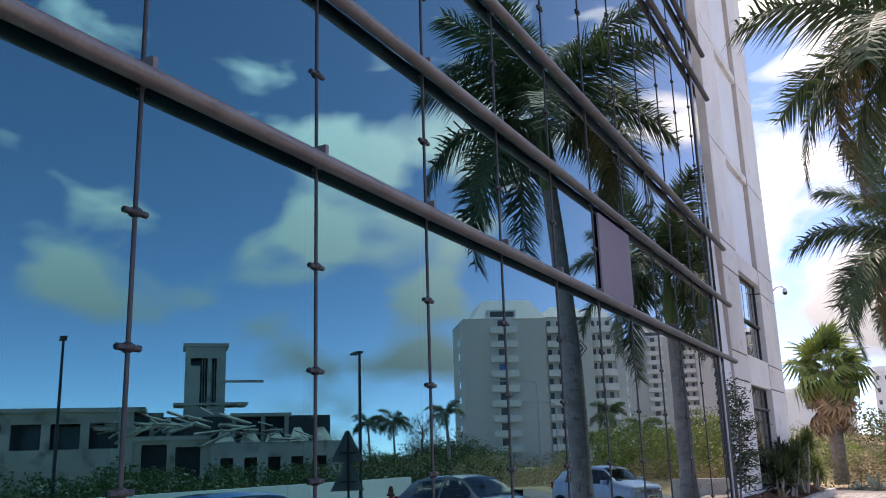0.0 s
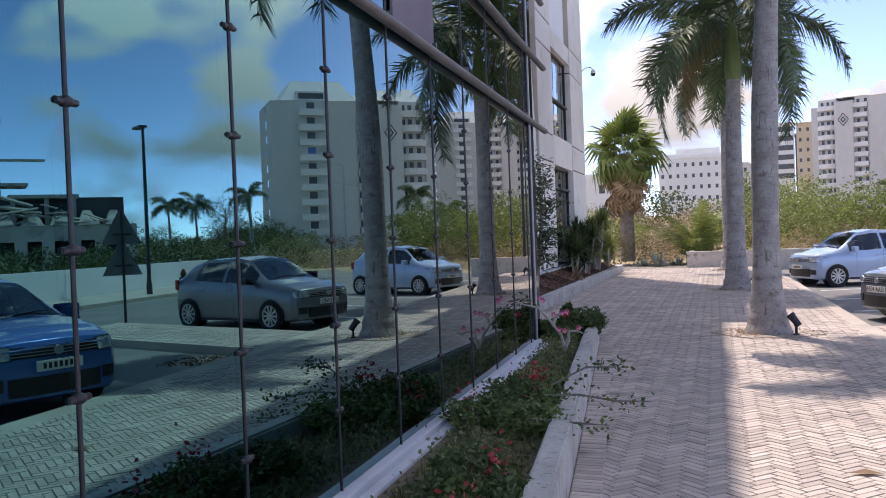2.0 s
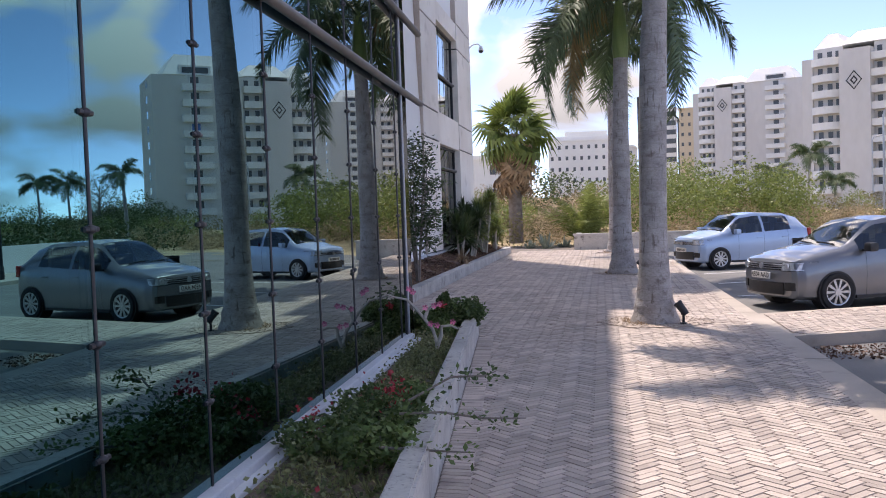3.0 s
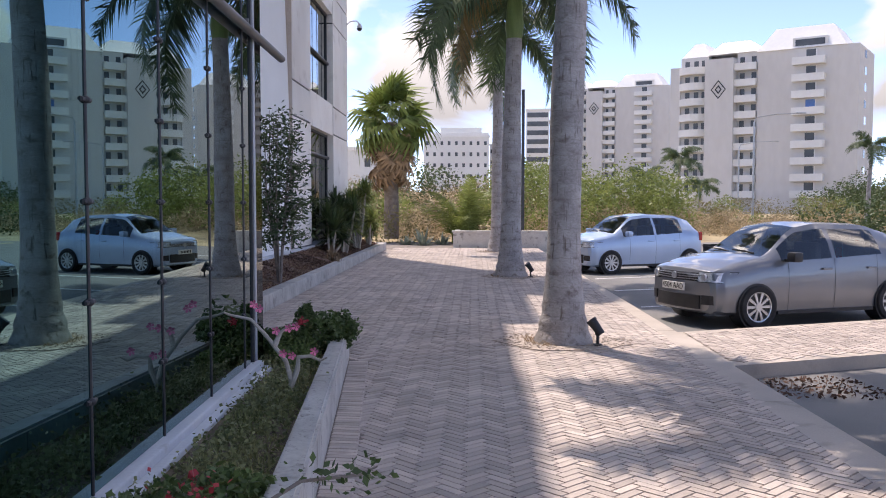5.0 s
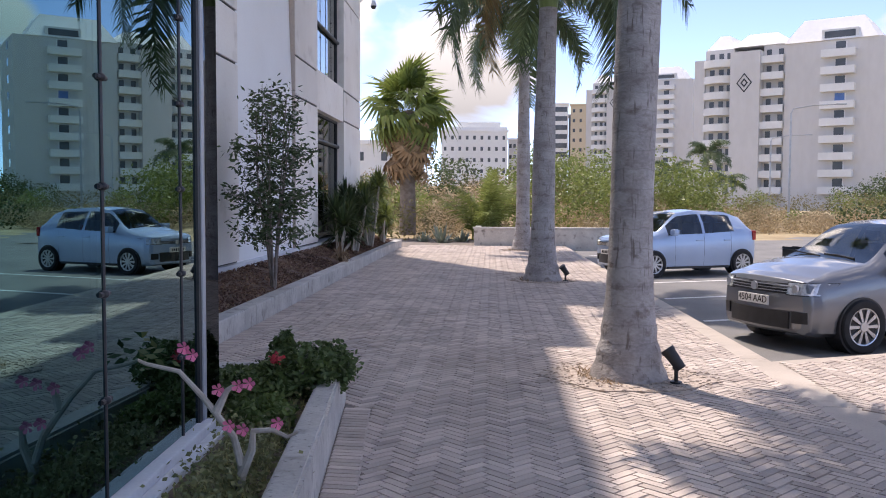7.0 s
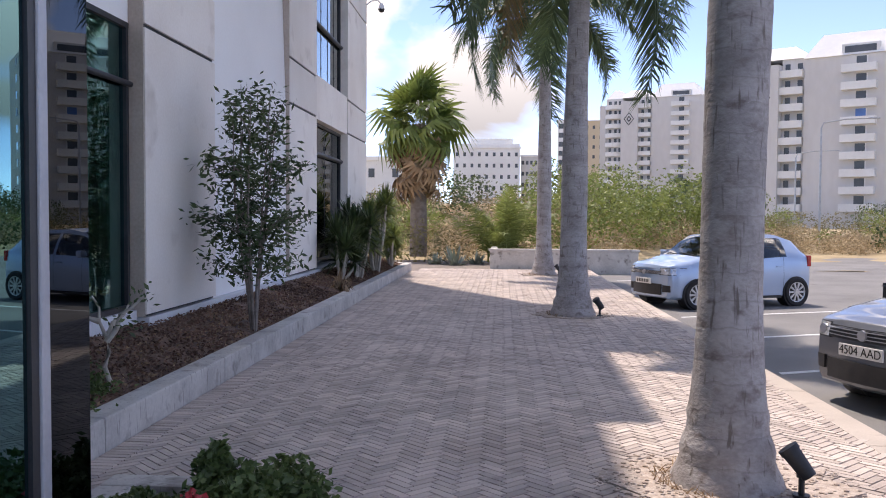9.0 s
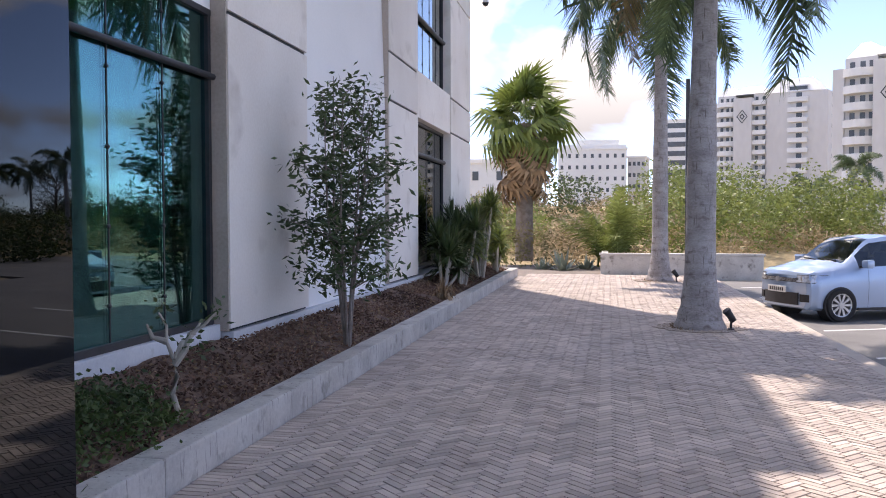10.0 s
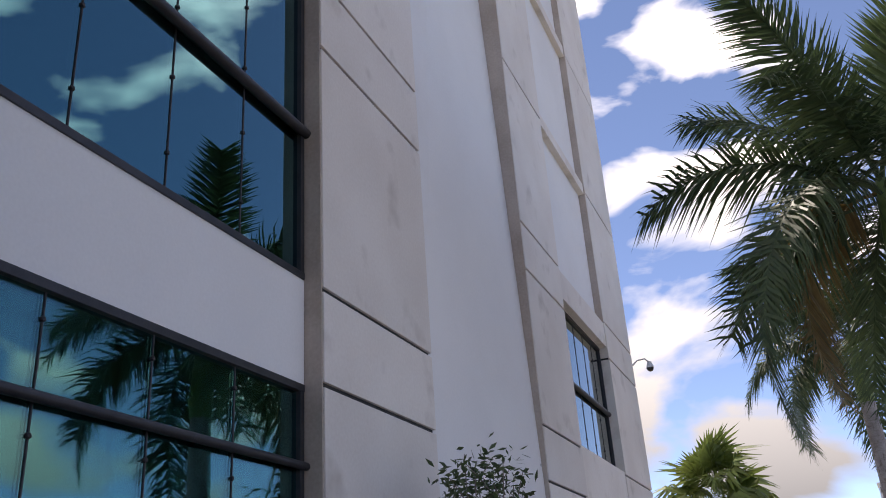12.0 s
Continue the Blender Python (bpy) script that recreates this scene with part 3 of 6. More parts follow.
part("roof", boxed(-16.2, 14.6, 19.4, FX - 0.10, 35.72, 19.6), M_WHITE, block)
part("cornice", boxed(-16.4, 26.7, 19.6, FX + 0.30, 36.05, 19.95, bevel=0.04), M_STONE, block, "projecting stone cornice")
for y in (17.4, 19.1):
    part("inner_column", boxed(-5.7, y, 0.58, -5.3, y + 0.45, 3.75), M_INSIDE, block)
for y0 in (15.0, 15.75, 16.6, 17.5, 18.2, 18.95, 19.75):
    m = bmesh.new()
    n_ = 60
    vs = [[m.verts.new((-4.92 + 0.05 * math.sin(k * 1.3), y0 + k * 0.62 / n_, z)) for z in (0.6, 3.7)] for k in range(n_)]
    for a, b in zip(vs, vs[1:]):
        m.faces.new((a[0], b[0], b[1], a[1]))
    tagged(part("window_curtain", m, M_BLIND, None, smooth=True), "teal-grey curtain hanging behind the office window", "curtain", "office curtains")

# ---- planters ----
def kerb_a(y):
    """The outer face of the planter kerb, which closes in on the glass."""
    return -0.83 - 0.10 * (y - 8.8)


plA = thing("planter_wall", "long low weathered concrete planter kerb beside the glass", "planter")
KERB_END = 15.95
m = prism(bmesh.new(), [(kerb_a(-4) - 0.155, -4), (kerb_a(-4), -4), (kerb_a(KERB_END), KERB_END), (kerb_a(KERB_END) - 0.155, KERB_END)], -0.1, 0.40)
for v in m.verts:
    if v.co.z > 0.3 and v.co.y > 10:
        v.co.z = 0.30
bmesh.ops.bevel(m, geom=m.edges[:], offset=0.018, segments=2, affect="EDGES")
part("kerb", m, M_KERB, plA, "stained concrete kerb")
part("end_wall", boxed(-2.62, KERB_END - 0.2, -0.1, kerb_a(KERB_END) - 0.16, KERB_END - 0.01, 0.29, bevel=0.015), M_KERB, plA, "concrete planter end")
part("return_wall", boxed(-2.62, 14.86, -0.1, -2.44, KERB_END - 0.205, 0.29, bevel=0.015), M_KERB, plA, "concrete planter side")
m = prism(bmesh.new(), [(-1.35, -4), (kerb_a(-4) - 0.1, -4), (kerb_a(15.6) - 0.1, 15.6), (-2.5, 15.6), (-2.5, 14.36), (-2.0, 14.2)], 0.0, 0.20)
for v in m.verts:
    if v.co.z > 0.15 and v.co.y > 10:
        v.co.z = 0.17
tagged(part("planter_soil", m, M_SOIL), "dry soil in the planter", "soil", kind="structure")
def bed(x):
    """Height of the mulch, which rises towards the wall."""
    return 0.20 + 0.31 * (-3.55 - x)


plB = thing("planter_wall", "low stained concrete planter kerb along the stone wall", "planter")
for k in range(9):
    y = 14.75 + 2.6 * k
    part("kerb", boxed(-3.55, max(y, 14.86), -0.1, -3.33, min(y + 2.595, 37.6), 0.24, bevel=0.016), M_KERB, plB)
part("end_wall", boxed(-4.9, 37.4, -0.1, -3.555, 37.6, 0.24, bevel=0.016), M_KERB, plB)
bm = bmesh.new()
bmesh.ops.create_grid(bm, x_segments=14, y_segments=240, size=0.5)
for v in bm.verts:
    x, y = -3.99 + v.co.x * 0.96, 26.1 + v.co.y * 22.7
    v.co = Vector((x, y, bed(x) + 0.05 * noise.noise(Vector((x * 2, y * 2, 0))) + 0.02 * noise.noise(Vector((x * 9, y * 9, 3)))))
tagged(part("mulch_bed", bm, M_MULCH, None, smooth=True), "brown bark mulch in the planter bed", "mulch", kind="structure")
lw = thing("low_wall", "low cream concrete wall at the end of the walkway", "wall", kind="structure")
part("wall", boxed(-1.0, 38.9, -0.2, 3.6, 39.15, 0.56, bevel=0.02), M_CONC, lw)
part("coping", boxed(-1.04, 38.86, 0.56, 3.64, 39.19, 0.62, bevel=0.01), M_CONC, lw)
part("return", boxed(-1.0, 39.15, -0.2, -0.78, 43, 0.56, bevel=0.02), M_CONC, lw)
sw = thing("street_wall", "long white street wall across the road", "wall", kind="structure")
for k in range(14):
    y = -30 + 4.9 * k
    part("wall_panel", boxed(15.4, y, -0.2, 15.6, y + 4.88, 0.95, bevel=0.01), M_WHITE, sw)

# ---- palms ----
def frond_mesh(name, length, droop, seed, mat_, wind=0.0, leaflets=135, leaf_len=0.74):
    """One feather leaf: arching midrib along +x with two rows of hanging leaflets."""
    rnd = random.Random(seed)
    verts, faces = [], []
    pts = []
    for i in range(21):
        s = i / 20
        pts.append(Vector((length * (s - 0.16 * droop * s ** 3), wind * s * s * length * 0.25, length * (0.42 * s - droop * 0.62 * s ** 2.2))))
    def at(s):
        f = s * 20
        i = min(19, int(f))
        return pts[i].lerp(pts[i + 1], f - i), (pts[i + 1] - pts[i]).normalized()
    for i in range(20):
        p, q = pts[i], pts[i + 1]
        r0, r1 = 0.034 * (1 - i / 21), 0.034 * (1 - (i + 1) / 21)
        b = len(verts)
        verts += [p + Vector((0, r0, 0)), p - Vector((0, r0, 0)), p + Vector((0, 0, -r0)), q + Vector((0, r1, 0)), q - Vector((0, r1, 0)), q + Vector((0, 0, -r1))]
        faces += [(b, b + 3, b + 4, b + 1), (b + 1, b + 4, b + 5, b + 2), (b + 2, b + 5, b + 3, b)]
    for k in range(leaflets):
        s = 0.14 + 0.85 * k / (leaflets - 1)
        p, d = at(s)
        ll = leaf_len * (0.55 + 0.55 * math.sin(math.pi * min(1, s * 0.95 + 0.08))) * rnd.uniform(0.85, 1.12)
        for side in (-1, 1):
            fwd = 0.45 + 0.5 * s
            lift = rnd.uniform(-1.0, 0.75)
            w = Vector((d.x * fwd, side * 1.0 + d.y * fwd, d.z * fwd + lift)).normalized()
            mid_ = p + w * ll * 0.5 + Vector((0, 0, -0.05 * ll))
            tip = p + w * ll * 0.93 + Vector((0, 0, -rnd.uniform(0.15, 0.45) * ll))
            t = Vector((d.x, d.y, d.z)) * 0.017
            b = len(verts)
            verts += [p - t, p + t, mid_ + t * 1.05, mid_ - t * 1.05, tip]
            faces += [(b, b + 1, b + 2, b + 3), (b + 3, b + 2, b + 4)]
    me = bpy.data.meshes.new(name)
    me.from_pydata([tuple(v) for v in verts], [], faces)
    me.materials.append(mat_)
    return me


FRONDS = [frond_mesh("frond", 3.0, d, 10 + i, M_FROND, w) for i, (d, w) in enumerate(((0.55, 0.2), (0.9, -0.2), (1.2, 0.3), (1.5, 0.1)))]
DRYFROND = frond_mesh("frond", 2.7, 1.9, 31, M_FRONDDRY, 0.1)


def royal_palm(x, y, height, lean, label, seed, base=0.315, mid=0.163, fronds=18, size=1.0, turn=0.0):
    rnd = random.Random(seed)
    palm = thing("royal_palm", label, "palm tree", "royal palms along the walkway", at=pose(x, y, 0))
    m = bmesh.new()
    n = 20
    rings = []
    steps = int(height / 0.055)
    for i in range(steps + 1):
        z = height * i / steps
        s = z / height
        r = mid * (1.0 - 0.22 * s) + (base - mid) * math.exp(-z / 0.42) + 0.02 * math.exp(-((s - 0.45) / 0.2) ** 2)
        r *= 1 + (0.012 if (i % 4 == 0) else 0.0) + rnd.uniform(-0.004, 0.004)
        if z < 0.5:
            r *= 1 + 0.03 * math.sin(z * 31)
        cx, cy = lean[0] * s ** 2.5, lean[1] * s
        rings.append([m.verts.new((cx + r * (1 + 0.02 * noise.noise(Vector((k, z * 3, seed)))) * math.cos(2 * math.pi * k / n), cy + r * math.sin(2 * math.pi * k / n), z)) for k in range(n)])
    for a, b in zip(rings, rings[1:]):
        for k in range(n):
            m.faces.new((a[k], a[(k + 1) % n], b[(k + 1) % n], b[k]))
    m.faces.new(rings[-1])
    part("trunk", m, M_TRUNK, palm, "smooth grey ringed trunk", smooth=True)
    h2 = height + 1.55 * size
    top = Vector((lean[0] * 1.15, lean[1] * 1.15, h2))
    m = bmesh.new()
    tube(m, [(lean[0], lean[1], height - 0.02), (lean[0] * 1.02, lean[1] * 1.02, height + 0.25), (lean[0] * 1.08, lean[1] * 1.08, height + 0.9), tuple(top)],
         [mid * 0.80, mid * 0.95, mid * 0.72, 0.07], 18)
    part("crownshaft", m, M_SHAFT, palm, "smooth green crownshaft", smooth=True)
    for k in range(fronds):
        f = k / (fronds - 1)
        az = turn + k * 137.5 + rnd.uniform(-12, 12)
        tilt = 46 * (1 - f) ** 0.8 - 88 * f
        me = FRONDS[min(3, int((1 - f) * 3.99))]
        fr = new("frond", me)
        fr.parent = palm
        fr.matrix_local = Matrix.Translation(top - Vector((0, 0, 0.30 * (1 - f)))) @ pose(0, 0, 0, 0, 0, az) @ pose(0, 0, 0, rnd.uniform(-18, 18), tilt * 0.55, 0) @ Matrix.Scale(size * rnd.uniform(0.97, 1.15), 4)
    return palm


def dry_frond(palm, az, tilt, h, size):
    fr = new("frond", DRYFROND)
    fr.parent = palm
    tagged(fr, "yellow-brown dying frond")
    fr.matrix_local = Matrix.Translation((0, 0, h)) @ pose(0, 0, 0, 0, 0, az) @ pose(0, 0, 0, 0, tilt, 0) @ Matrix.Scale(size, 4)


p1 = royal_palm(0.79, 17.0, 6.7, (0.27, 0.0), "tall royal palm with a smooth grey trunk in the paving", 3, base=0.345, mid=0.186, fronds=20)
p2 = royal_palm(0.57, 26.15, 5.2, (0.06, 0.0), "royal palm with a swollen grey base beside the walkway", 5, base=0.39, mid=0.215, turn=40)
p3 = royal_palm(0.55, 36.2, 5.9, (0.0, 0.0), "pale royal palm near the low end wall", 8, base=0.37, mid=0.20, turn=80)
dry_frond(p2, 150, 20, 6.6, 1.0)
dry_frond(p1, 200, 25, 8.1, 1.0)
for i, (x, y, r) in enumerate(((0.79, 17.0, 0.72), (0.57, 26.15, 0.62), (0.55, 36.2, 0.6))):
    m = bmesh.new()
    rnd = random.Random(40 + i)
    o = [(x + r * (1 + 0.12 * rnd.uniform(-1, 1)) * math.cos(a), y + 0.85 * r * (1 + 0.12 * rnd.uniform(-1, 1)) * math.sin(a)) for a in [2 * math.pi * k / 26 for k in range(26)]]
    prism(m, o, -0.05, 0.012)
    for k in range(460):
        a, q = rnd.uniform(0, 6.283), r * rnd.uniform(0.45, 1.12)
        s = rnd.uniform(0.006, 0.016)
        bmesh.ops.create_icosphere(m, subdivisions=1, radius=s, matrix=Matrix.Translation((x + q * math.cos(a), y + 0.85 * q * math.sin(a), 0.012 + s * 0.3)) @ Matrix.Diagonal((1.3, 1.0, 0.6, 1)))
    tagged(part("gravel_ring", m, M_GRAVEL), "ring of pale gravel round the palm base", "gravel", "gravel rings", "stuff")
    tv, tf = [], []
    for k in range(60):
        a = rnd.uniform(2.2, 4.4)
        o = len(tv)
        p = Vector((x + 0.40 * math.cos(a) + rnd.uniform(-0.05, 0.05), y + 0.40 * math.sin(a) + rnd.uniform(-0.05, 0.05), 0.01))
        q = p + Vector((rnd.uniform(-0.1, 0.1), rnd.uniform(-0.1, 0.1), rnd.uniform(0.02, 0.08)))
        tv += [tuple(p + Vector((0.006, 0, 0))), tuple(p - Vector((0.006, 0, 0))), tuple(q)]
        tf.append((o, o + 1, o + 2))
    tagged(cloud("dry_tuft", tv, tf, M_SKIRT), "dry grass tuft at the palm base", "grass", "dry tufts", "stuff")


# ---- cars ----
def sampled(table, s):
    """Smooth interpolation in rows of (s, values...)."""
    for i in range(len(table) - 1):
        if table[i][0] <= s <= table[i + 1][0]:
            a, b = table[i], table[i + 1]
            f = (s - a[0]) / (b[0] - a[0]) if b[0] > a[0] else 0
            f = f * f * (3 - 2 * f) * 0.5 + f * 0.5
            return [u + (v - u) * f for u, v in zip(a[1:], b[1:])]
    return list(table[-1][1:])


def car(name, label, paint, at, length, width, height, bonnet, wb, front_over, plate, wheel_r=0.295, cowl=0.27, roof0=0.40, rear_glass=0.88, lamp=(0.66, 0.79), grille_z=(0.66, 0.78), nose=0.82, plate_z=0.57, intake=(0.27, 0.46), mirror_paint=None):
    """A hatchback facing +x, standing on z = 0."""
    c = thing(name, label, "car", "parked cars", at=at)
    L, W = length, width / 2
    # along the car from nose to tail: bottom, shoulder height, half width, top height, half width of the top
    tab = [(0.00, 0.24, nose - 0.14, W * 0.82, nose - 0.07, W * 0.74), (0.012, 0.21, nose - 0.08, W * 0.90, nose, W * 0.80), (0.05, 0.19, nose - 0.03, W * 0.96, nose + 0.045, W * 0.83),
           (0.14, 0.18, nose + 0.03, W * 0.99, bonnet - 0.035, W * 0.83), (cowl, 0.18, 0.91, W, bonnet + 0.03, W * 0.84), (roof0, 0.18, 0.95, W, height - 0.05, W * 0.66),
           (0.52, 0.18, 0.96, W, height, W * 0.67), (0.75, 0.18, 1.0, W, height - 0.03, W * 0.66), (rear_glass, 0.20, 1.03, W * 0.98, height - 0.14, W * 0.62),
           (0.965, 0.26, 1.00, W * 0.92, 1.06, W * 0.72), (0.985, 0.28, 0.90, W * 0.88, 0.96, W * 0.74), (1.0, 0.32, 0.60, W * 0.80, 0.70, W * 0.70)]
    stations = sorted(set([i / 44 for i in range(6, 45)] + [0.0, 0.004, 0.008, 0.012, 0.016, 0.02, 0.04, 0.05, 0.06, 0.075, 0.09, 0.105, 0.12] + [0.01, 0.03, cowl, roof0, 0.985, 0.55, 0.57, 0.76, 0.79, 0.43]))
    def section(s):
        zb, zs, hw, zt, ht = sampled(tab, s)
        dz = zs - zb
        return [(0, zb), (hw * 0.88, zb), (hw * 0.965, zb + 0.05), (hw * 0.985, zb + dz * 0.30), (hw, zb + dz * 0.55), (hw * 0.985, zb + dz * 0.82), (hw * 0.955, zs),
                (hw * 0.955 * 0.62 + ht * 0.38, zs + (zt - zs) * 0.42), (ht * 1.02, zt - (zt - zs) * 0.16 - 0.004), (ht * 0.93, zt - 0.012), (ht * 0.5, zt + 0.012), (0, zt + 0.018)]
    x0 = wb / 2 + front_over
    bm, gm = bmesh.new(), bmesh.new()
    rows = []
    for s in stations:
        sec = section(s)
        row = []
        for side in (1, -1):
            row.append([(x0 - s * L - (0.16 * (abs(y) / W) ** 2 if s < 0.2 else 0) * (1 - s / 0.2 if s < 0.2 else 0) + (0.08 * (abs(y) / W) ** 2 * (s - 0.85) / 0.15 if s > 0.85 else 0), side * y, z) for y, z in sec])
        rows.append((s, row))
    def vert(b_, cache, co):
        key = tuple(round(v, 4) for v in co)
        if key not in cache:
            cache[key] = b_.verts.new(co)
        return cache[key]
    cb, cg = {}, {}
    for (s0, r0), (s1, r1) in zip(rows, rows[1:]):
        mid_s = (s0 + s1) / 2
        for side in (0, 1):
            for k in range(11):
                q = [r0[side][k], r1[side][k], r1[side][k + 1], r0[side][k + 1]]
                g = False
                if k in (6, 7) and cowl + 0.07 < mid_s < 0.79 and not (0.55 < mid_s < 0.57):
                    g = True
                if k >= 9 and cowl + 0.004 < mid_s < roof0 - 0.004:
                    g = True
                if k >= 9 and rear_glass + 0.012 < mid_s < 0.962:
                    g = True
                target, cache = (gm, cg) if g else (bm, cb)
                vs = []
                for co in q:
                    v = vert(target, cache, co)
                    if v not in vs:
                        vs.append(v)
                if len(vs) >= 3:
                    try:
                        target.faces.new(vs if side == 0 else vs[::-1])
                    except ValueError:
                        pass
    for end, rev in ((rows[0], True), (rows[-1], False)):
        loop = [vert(bm, cb, co) for co in end[1][0]] + [vert(bm, cb, co) for co in end[1][1][::-1][1:-1]]
        try:
            bm.faces.new(loop)
        except ValueError:
            pass
    bmesh.ops.recalc_face_normals(bm, faces=bm.faces)
    part("body", bm, paint, c, smooth=True)
    part("glazing", gm, M_CARGLASS, c, "tinted car windows", smooth=True)
    part("cabin", boxed(x0 - 0.86 * L, -W * 0.78, 0.45, x0 - 0.36 * L, W * 0.78, 0.86), M_CARDARK, c)
    for sx in (0.42, 0.66):
        for sy in (-0.36, 0.36):
            st = part("seat", boxed(x0 - (sx + 0.13) * L, sy - 0.23, 0.8, x0 - (sx + 0.10) * L, sy + 0.23, 1.18, bevel=0.03), M_CARDARK, c)
            part("headrest", boxed(x0 - (sx + 0.13) * L, sy - 0.11, 1.2, x0 - (sx + 0.11) * L, sy + 0.11, 1.34, bevel=0.03), M_CARDARK, st)
    for hx in (wb / 2, -wb / 2):
        for side in (1, -1):
            y = side * (W + 0.003)
            m = bmesh.new()
            rod(m, (hx, side * (W - 0.24), wheel_r), (hx, side * (W + 0.004), wheel_r), wheel_r + 0.026, n=32)
            part("wheel_arch", m, M_BLACK, c)
            wh = thing("wheel")
            wh.parent = c
            wh.location = (hx, y, wheel_r)
            m = bmesh.new()
            prof = [(-0.19, wheel_r * 0.66), (-0.19, wheel_r * 0.93), (-0.17, wheel_r), (0.015, wheel_r), (0.035, wheel_r * 0.95), (0.04, wheel_r * 0.84), (0.028, wheel_r * 0.70), (0.0, wheel_r * 0.67)]
            rings = [[m.verts.new((r * math.cos(a), side * yy, r * math.sin(a))) for a in [2 * math.pi * k / 36 for k in range(36)]] for yy, r in prof]
            for a, b in zip(rings, rings[1:]):
                for k in range(36):
                    m.faces.new((a[k], a[(k + 1) % 36], b[(k + 1) % 36], b[k]))
            bmesh.ops.recalc_face_normals(m, faces=m.faces)
            part("tyre", m, M_TYRE, wh, smooth=True)
            m = bmesh.new()
            rod(m, (0, side * 0.004, 0), (0, side * 0.03, 0), 0.055, n=20)
            for k in range(10):
                a = 2 * math.pi * k / 10
                ca, sa = math.cos(a), math.sin(a)
                w0, w1 = 0.013, 0.022
                vs = []
                for yy in (0.005, 0.022):
                    for rr, ww in ((0.045, w0), (wheel_r * 0.685, w1)):
                        for sg in (-1, 1):
                            vs.append(m.verts.new((rr * ca - sg * ww * sa, side * yy, rr * sa + sg * ww * ca)))
                for f in ((4, 5, 7, 6), (0, 2, 3, 1), (0, 4, 6, 2), (1, 3, 7, 5), (2, 6, 7, 3)):
                    m.faces.new([vs[i] for i in f])
            ri = [[m.verts.new((r * math.cos(t), side * yy, r * math.sin(t))) for t in [2 * math.pi * k / 36 for k in range(36)]] for yy, r in ((-0.02, wheel_r * 0.62), (0.026, wheel_r * 0.655), (0.030, wheel_r * 0.70), (0.015, wheel_r * 0.70))]
            for a, b in zip(ri, ri[1:]):
                for k in range(36):
                    m.faces.new((a[k], a[(k + 1) % 36], b[(k + 1) % 36], b[k]))
            bmesh.ops.recalc_face_normals(m, faces=m.faces)
            part("rim", m, M_RIM, wh, "silver multi-spoke rim", smooth=True)
            part("brake_disc", rod(bmesh.new(), (0, -side * 0.08, 0), (0, -side * 0.06, 0), wheel_r * 0.64, n=24), M_BLACK, wh)
    # nose
    def nose_x(y, s=0.0):
        return x0 - s * L - 0.16 * (abs(y) / W) ** 2
    def skin(y, z):
        """How far forward the body's surface lies at this width and height."""
        for i in range(0, 161):
            s = 0.0015 * i
            sec = section(s)
            if z > sec[-1][1] or z < sec[0][1]:
                continue
            half = 0.0
            for (ya, za), (yb, zb_) in zip(sec[1:], sec[2:]):
                if min(za, zb_) <= z <= max(za, zb_):
                    half = max(half, ya + (yb - ya) * ((z - za) / (zb_ - za) if zb_ != za else 0))
            if half >= abs(y):
                return x0 - s * L - 0.16 * (abs(y) / W) ** 2 * (1 - s / 0.2)
        return x0 - 0.24 * L
    def strip(name_, z0, z1, ya, yb, mat_, out, lab="", n=14):
        m = bmesh.new()
        vs = []
        for k in range(n + 1):
            y = ya + (yb - ya) * k / n
            xa, xb = skin(y, z0) + out, skin(y, z1) + out
            vs.append((m.verts.new((xa, y, z0)), m.verts.new((xb, y, z1)), m.verts.new((xa - 0.06, y, z0)), m.verts.new((xb - 0.06, y, z1))))
        for a, b in zip(vs, vs[1:]):
            m.faces.new((a[0], b[0], b[1], a[1])), m.faces.new((a[1], b[1], b[3], a[3])), m.faces.new((a[2], b[2], b[0], a[0]))
        m.faces.new((vs[0][0], vs[0][1], vs[0][3], vs[0][2])), m.faces.new((vs[-1][0], vs[-1][2], vs[-1][3], vs[-1][1]))
        bmesh.ops.recalc_face_normals(m, faces=m.faces)
        return part(name_, m, mat_, c, lab, smooth=True)
    gz0, gz1 = grille_z
    strip("grille", gz0, gz1, -W * 0.60, W * 0.60, M_BLACK, 0.006, "black slatted grille")
    for k in range(3):
        zz = gz0 + (gz1 - gz0) * (k + 0.7) / 3.6
        strip("grille_slat", zz, zz + 0.008, -W * 0.58, W * 0.58, M_RIM, 0.010)
    strip("bumper_intake", intake[0], intake[1], -W * 0.60, W * 0.60, M_BLACK, 0.003, "black lower bumper")
    for sd in (1, -1):
        strip("lamp_bezel", lamp[0] - 0.012, lamp[1] + 0.008, sd * W * 0.56, sd * W * 0.95, M_BLACK, 0.007, "black lamp surround")
        strip("headlamp", lamp[0], lamp[1], sd * W * 0.58, sd * W * 0.93, M_LAMP, 0.012, "clear headlamp")
        ly, lz = sd * W * 0.70, (lamp[0] + lamp[1]) / 2
        part("lamp_lens", rod(bmesh.new(), (skin(ly, lz) - 0.02, ly, lz), (skin(ly, lz) + 0.014, ly, lz), (lamp[1] - lamp[0]) * 0.34, n=16), M_RIM, c, "round chrome lamp")
        strip("fog_lamp_pocket", 0.34, 0.47, sd * W * 0.66, sd * W * 0.86, M_BLACK, 0.010)
        mir = part("mirror", boxed(x0 - (cowl + 0.115) * L, sd * (W + 0.02), 0.93, x0 - (cowl + 0.075) * L, sd * (W + 0.19), 1.07, bevel=0.035), mirror_paint or paint, c, smooth=True)
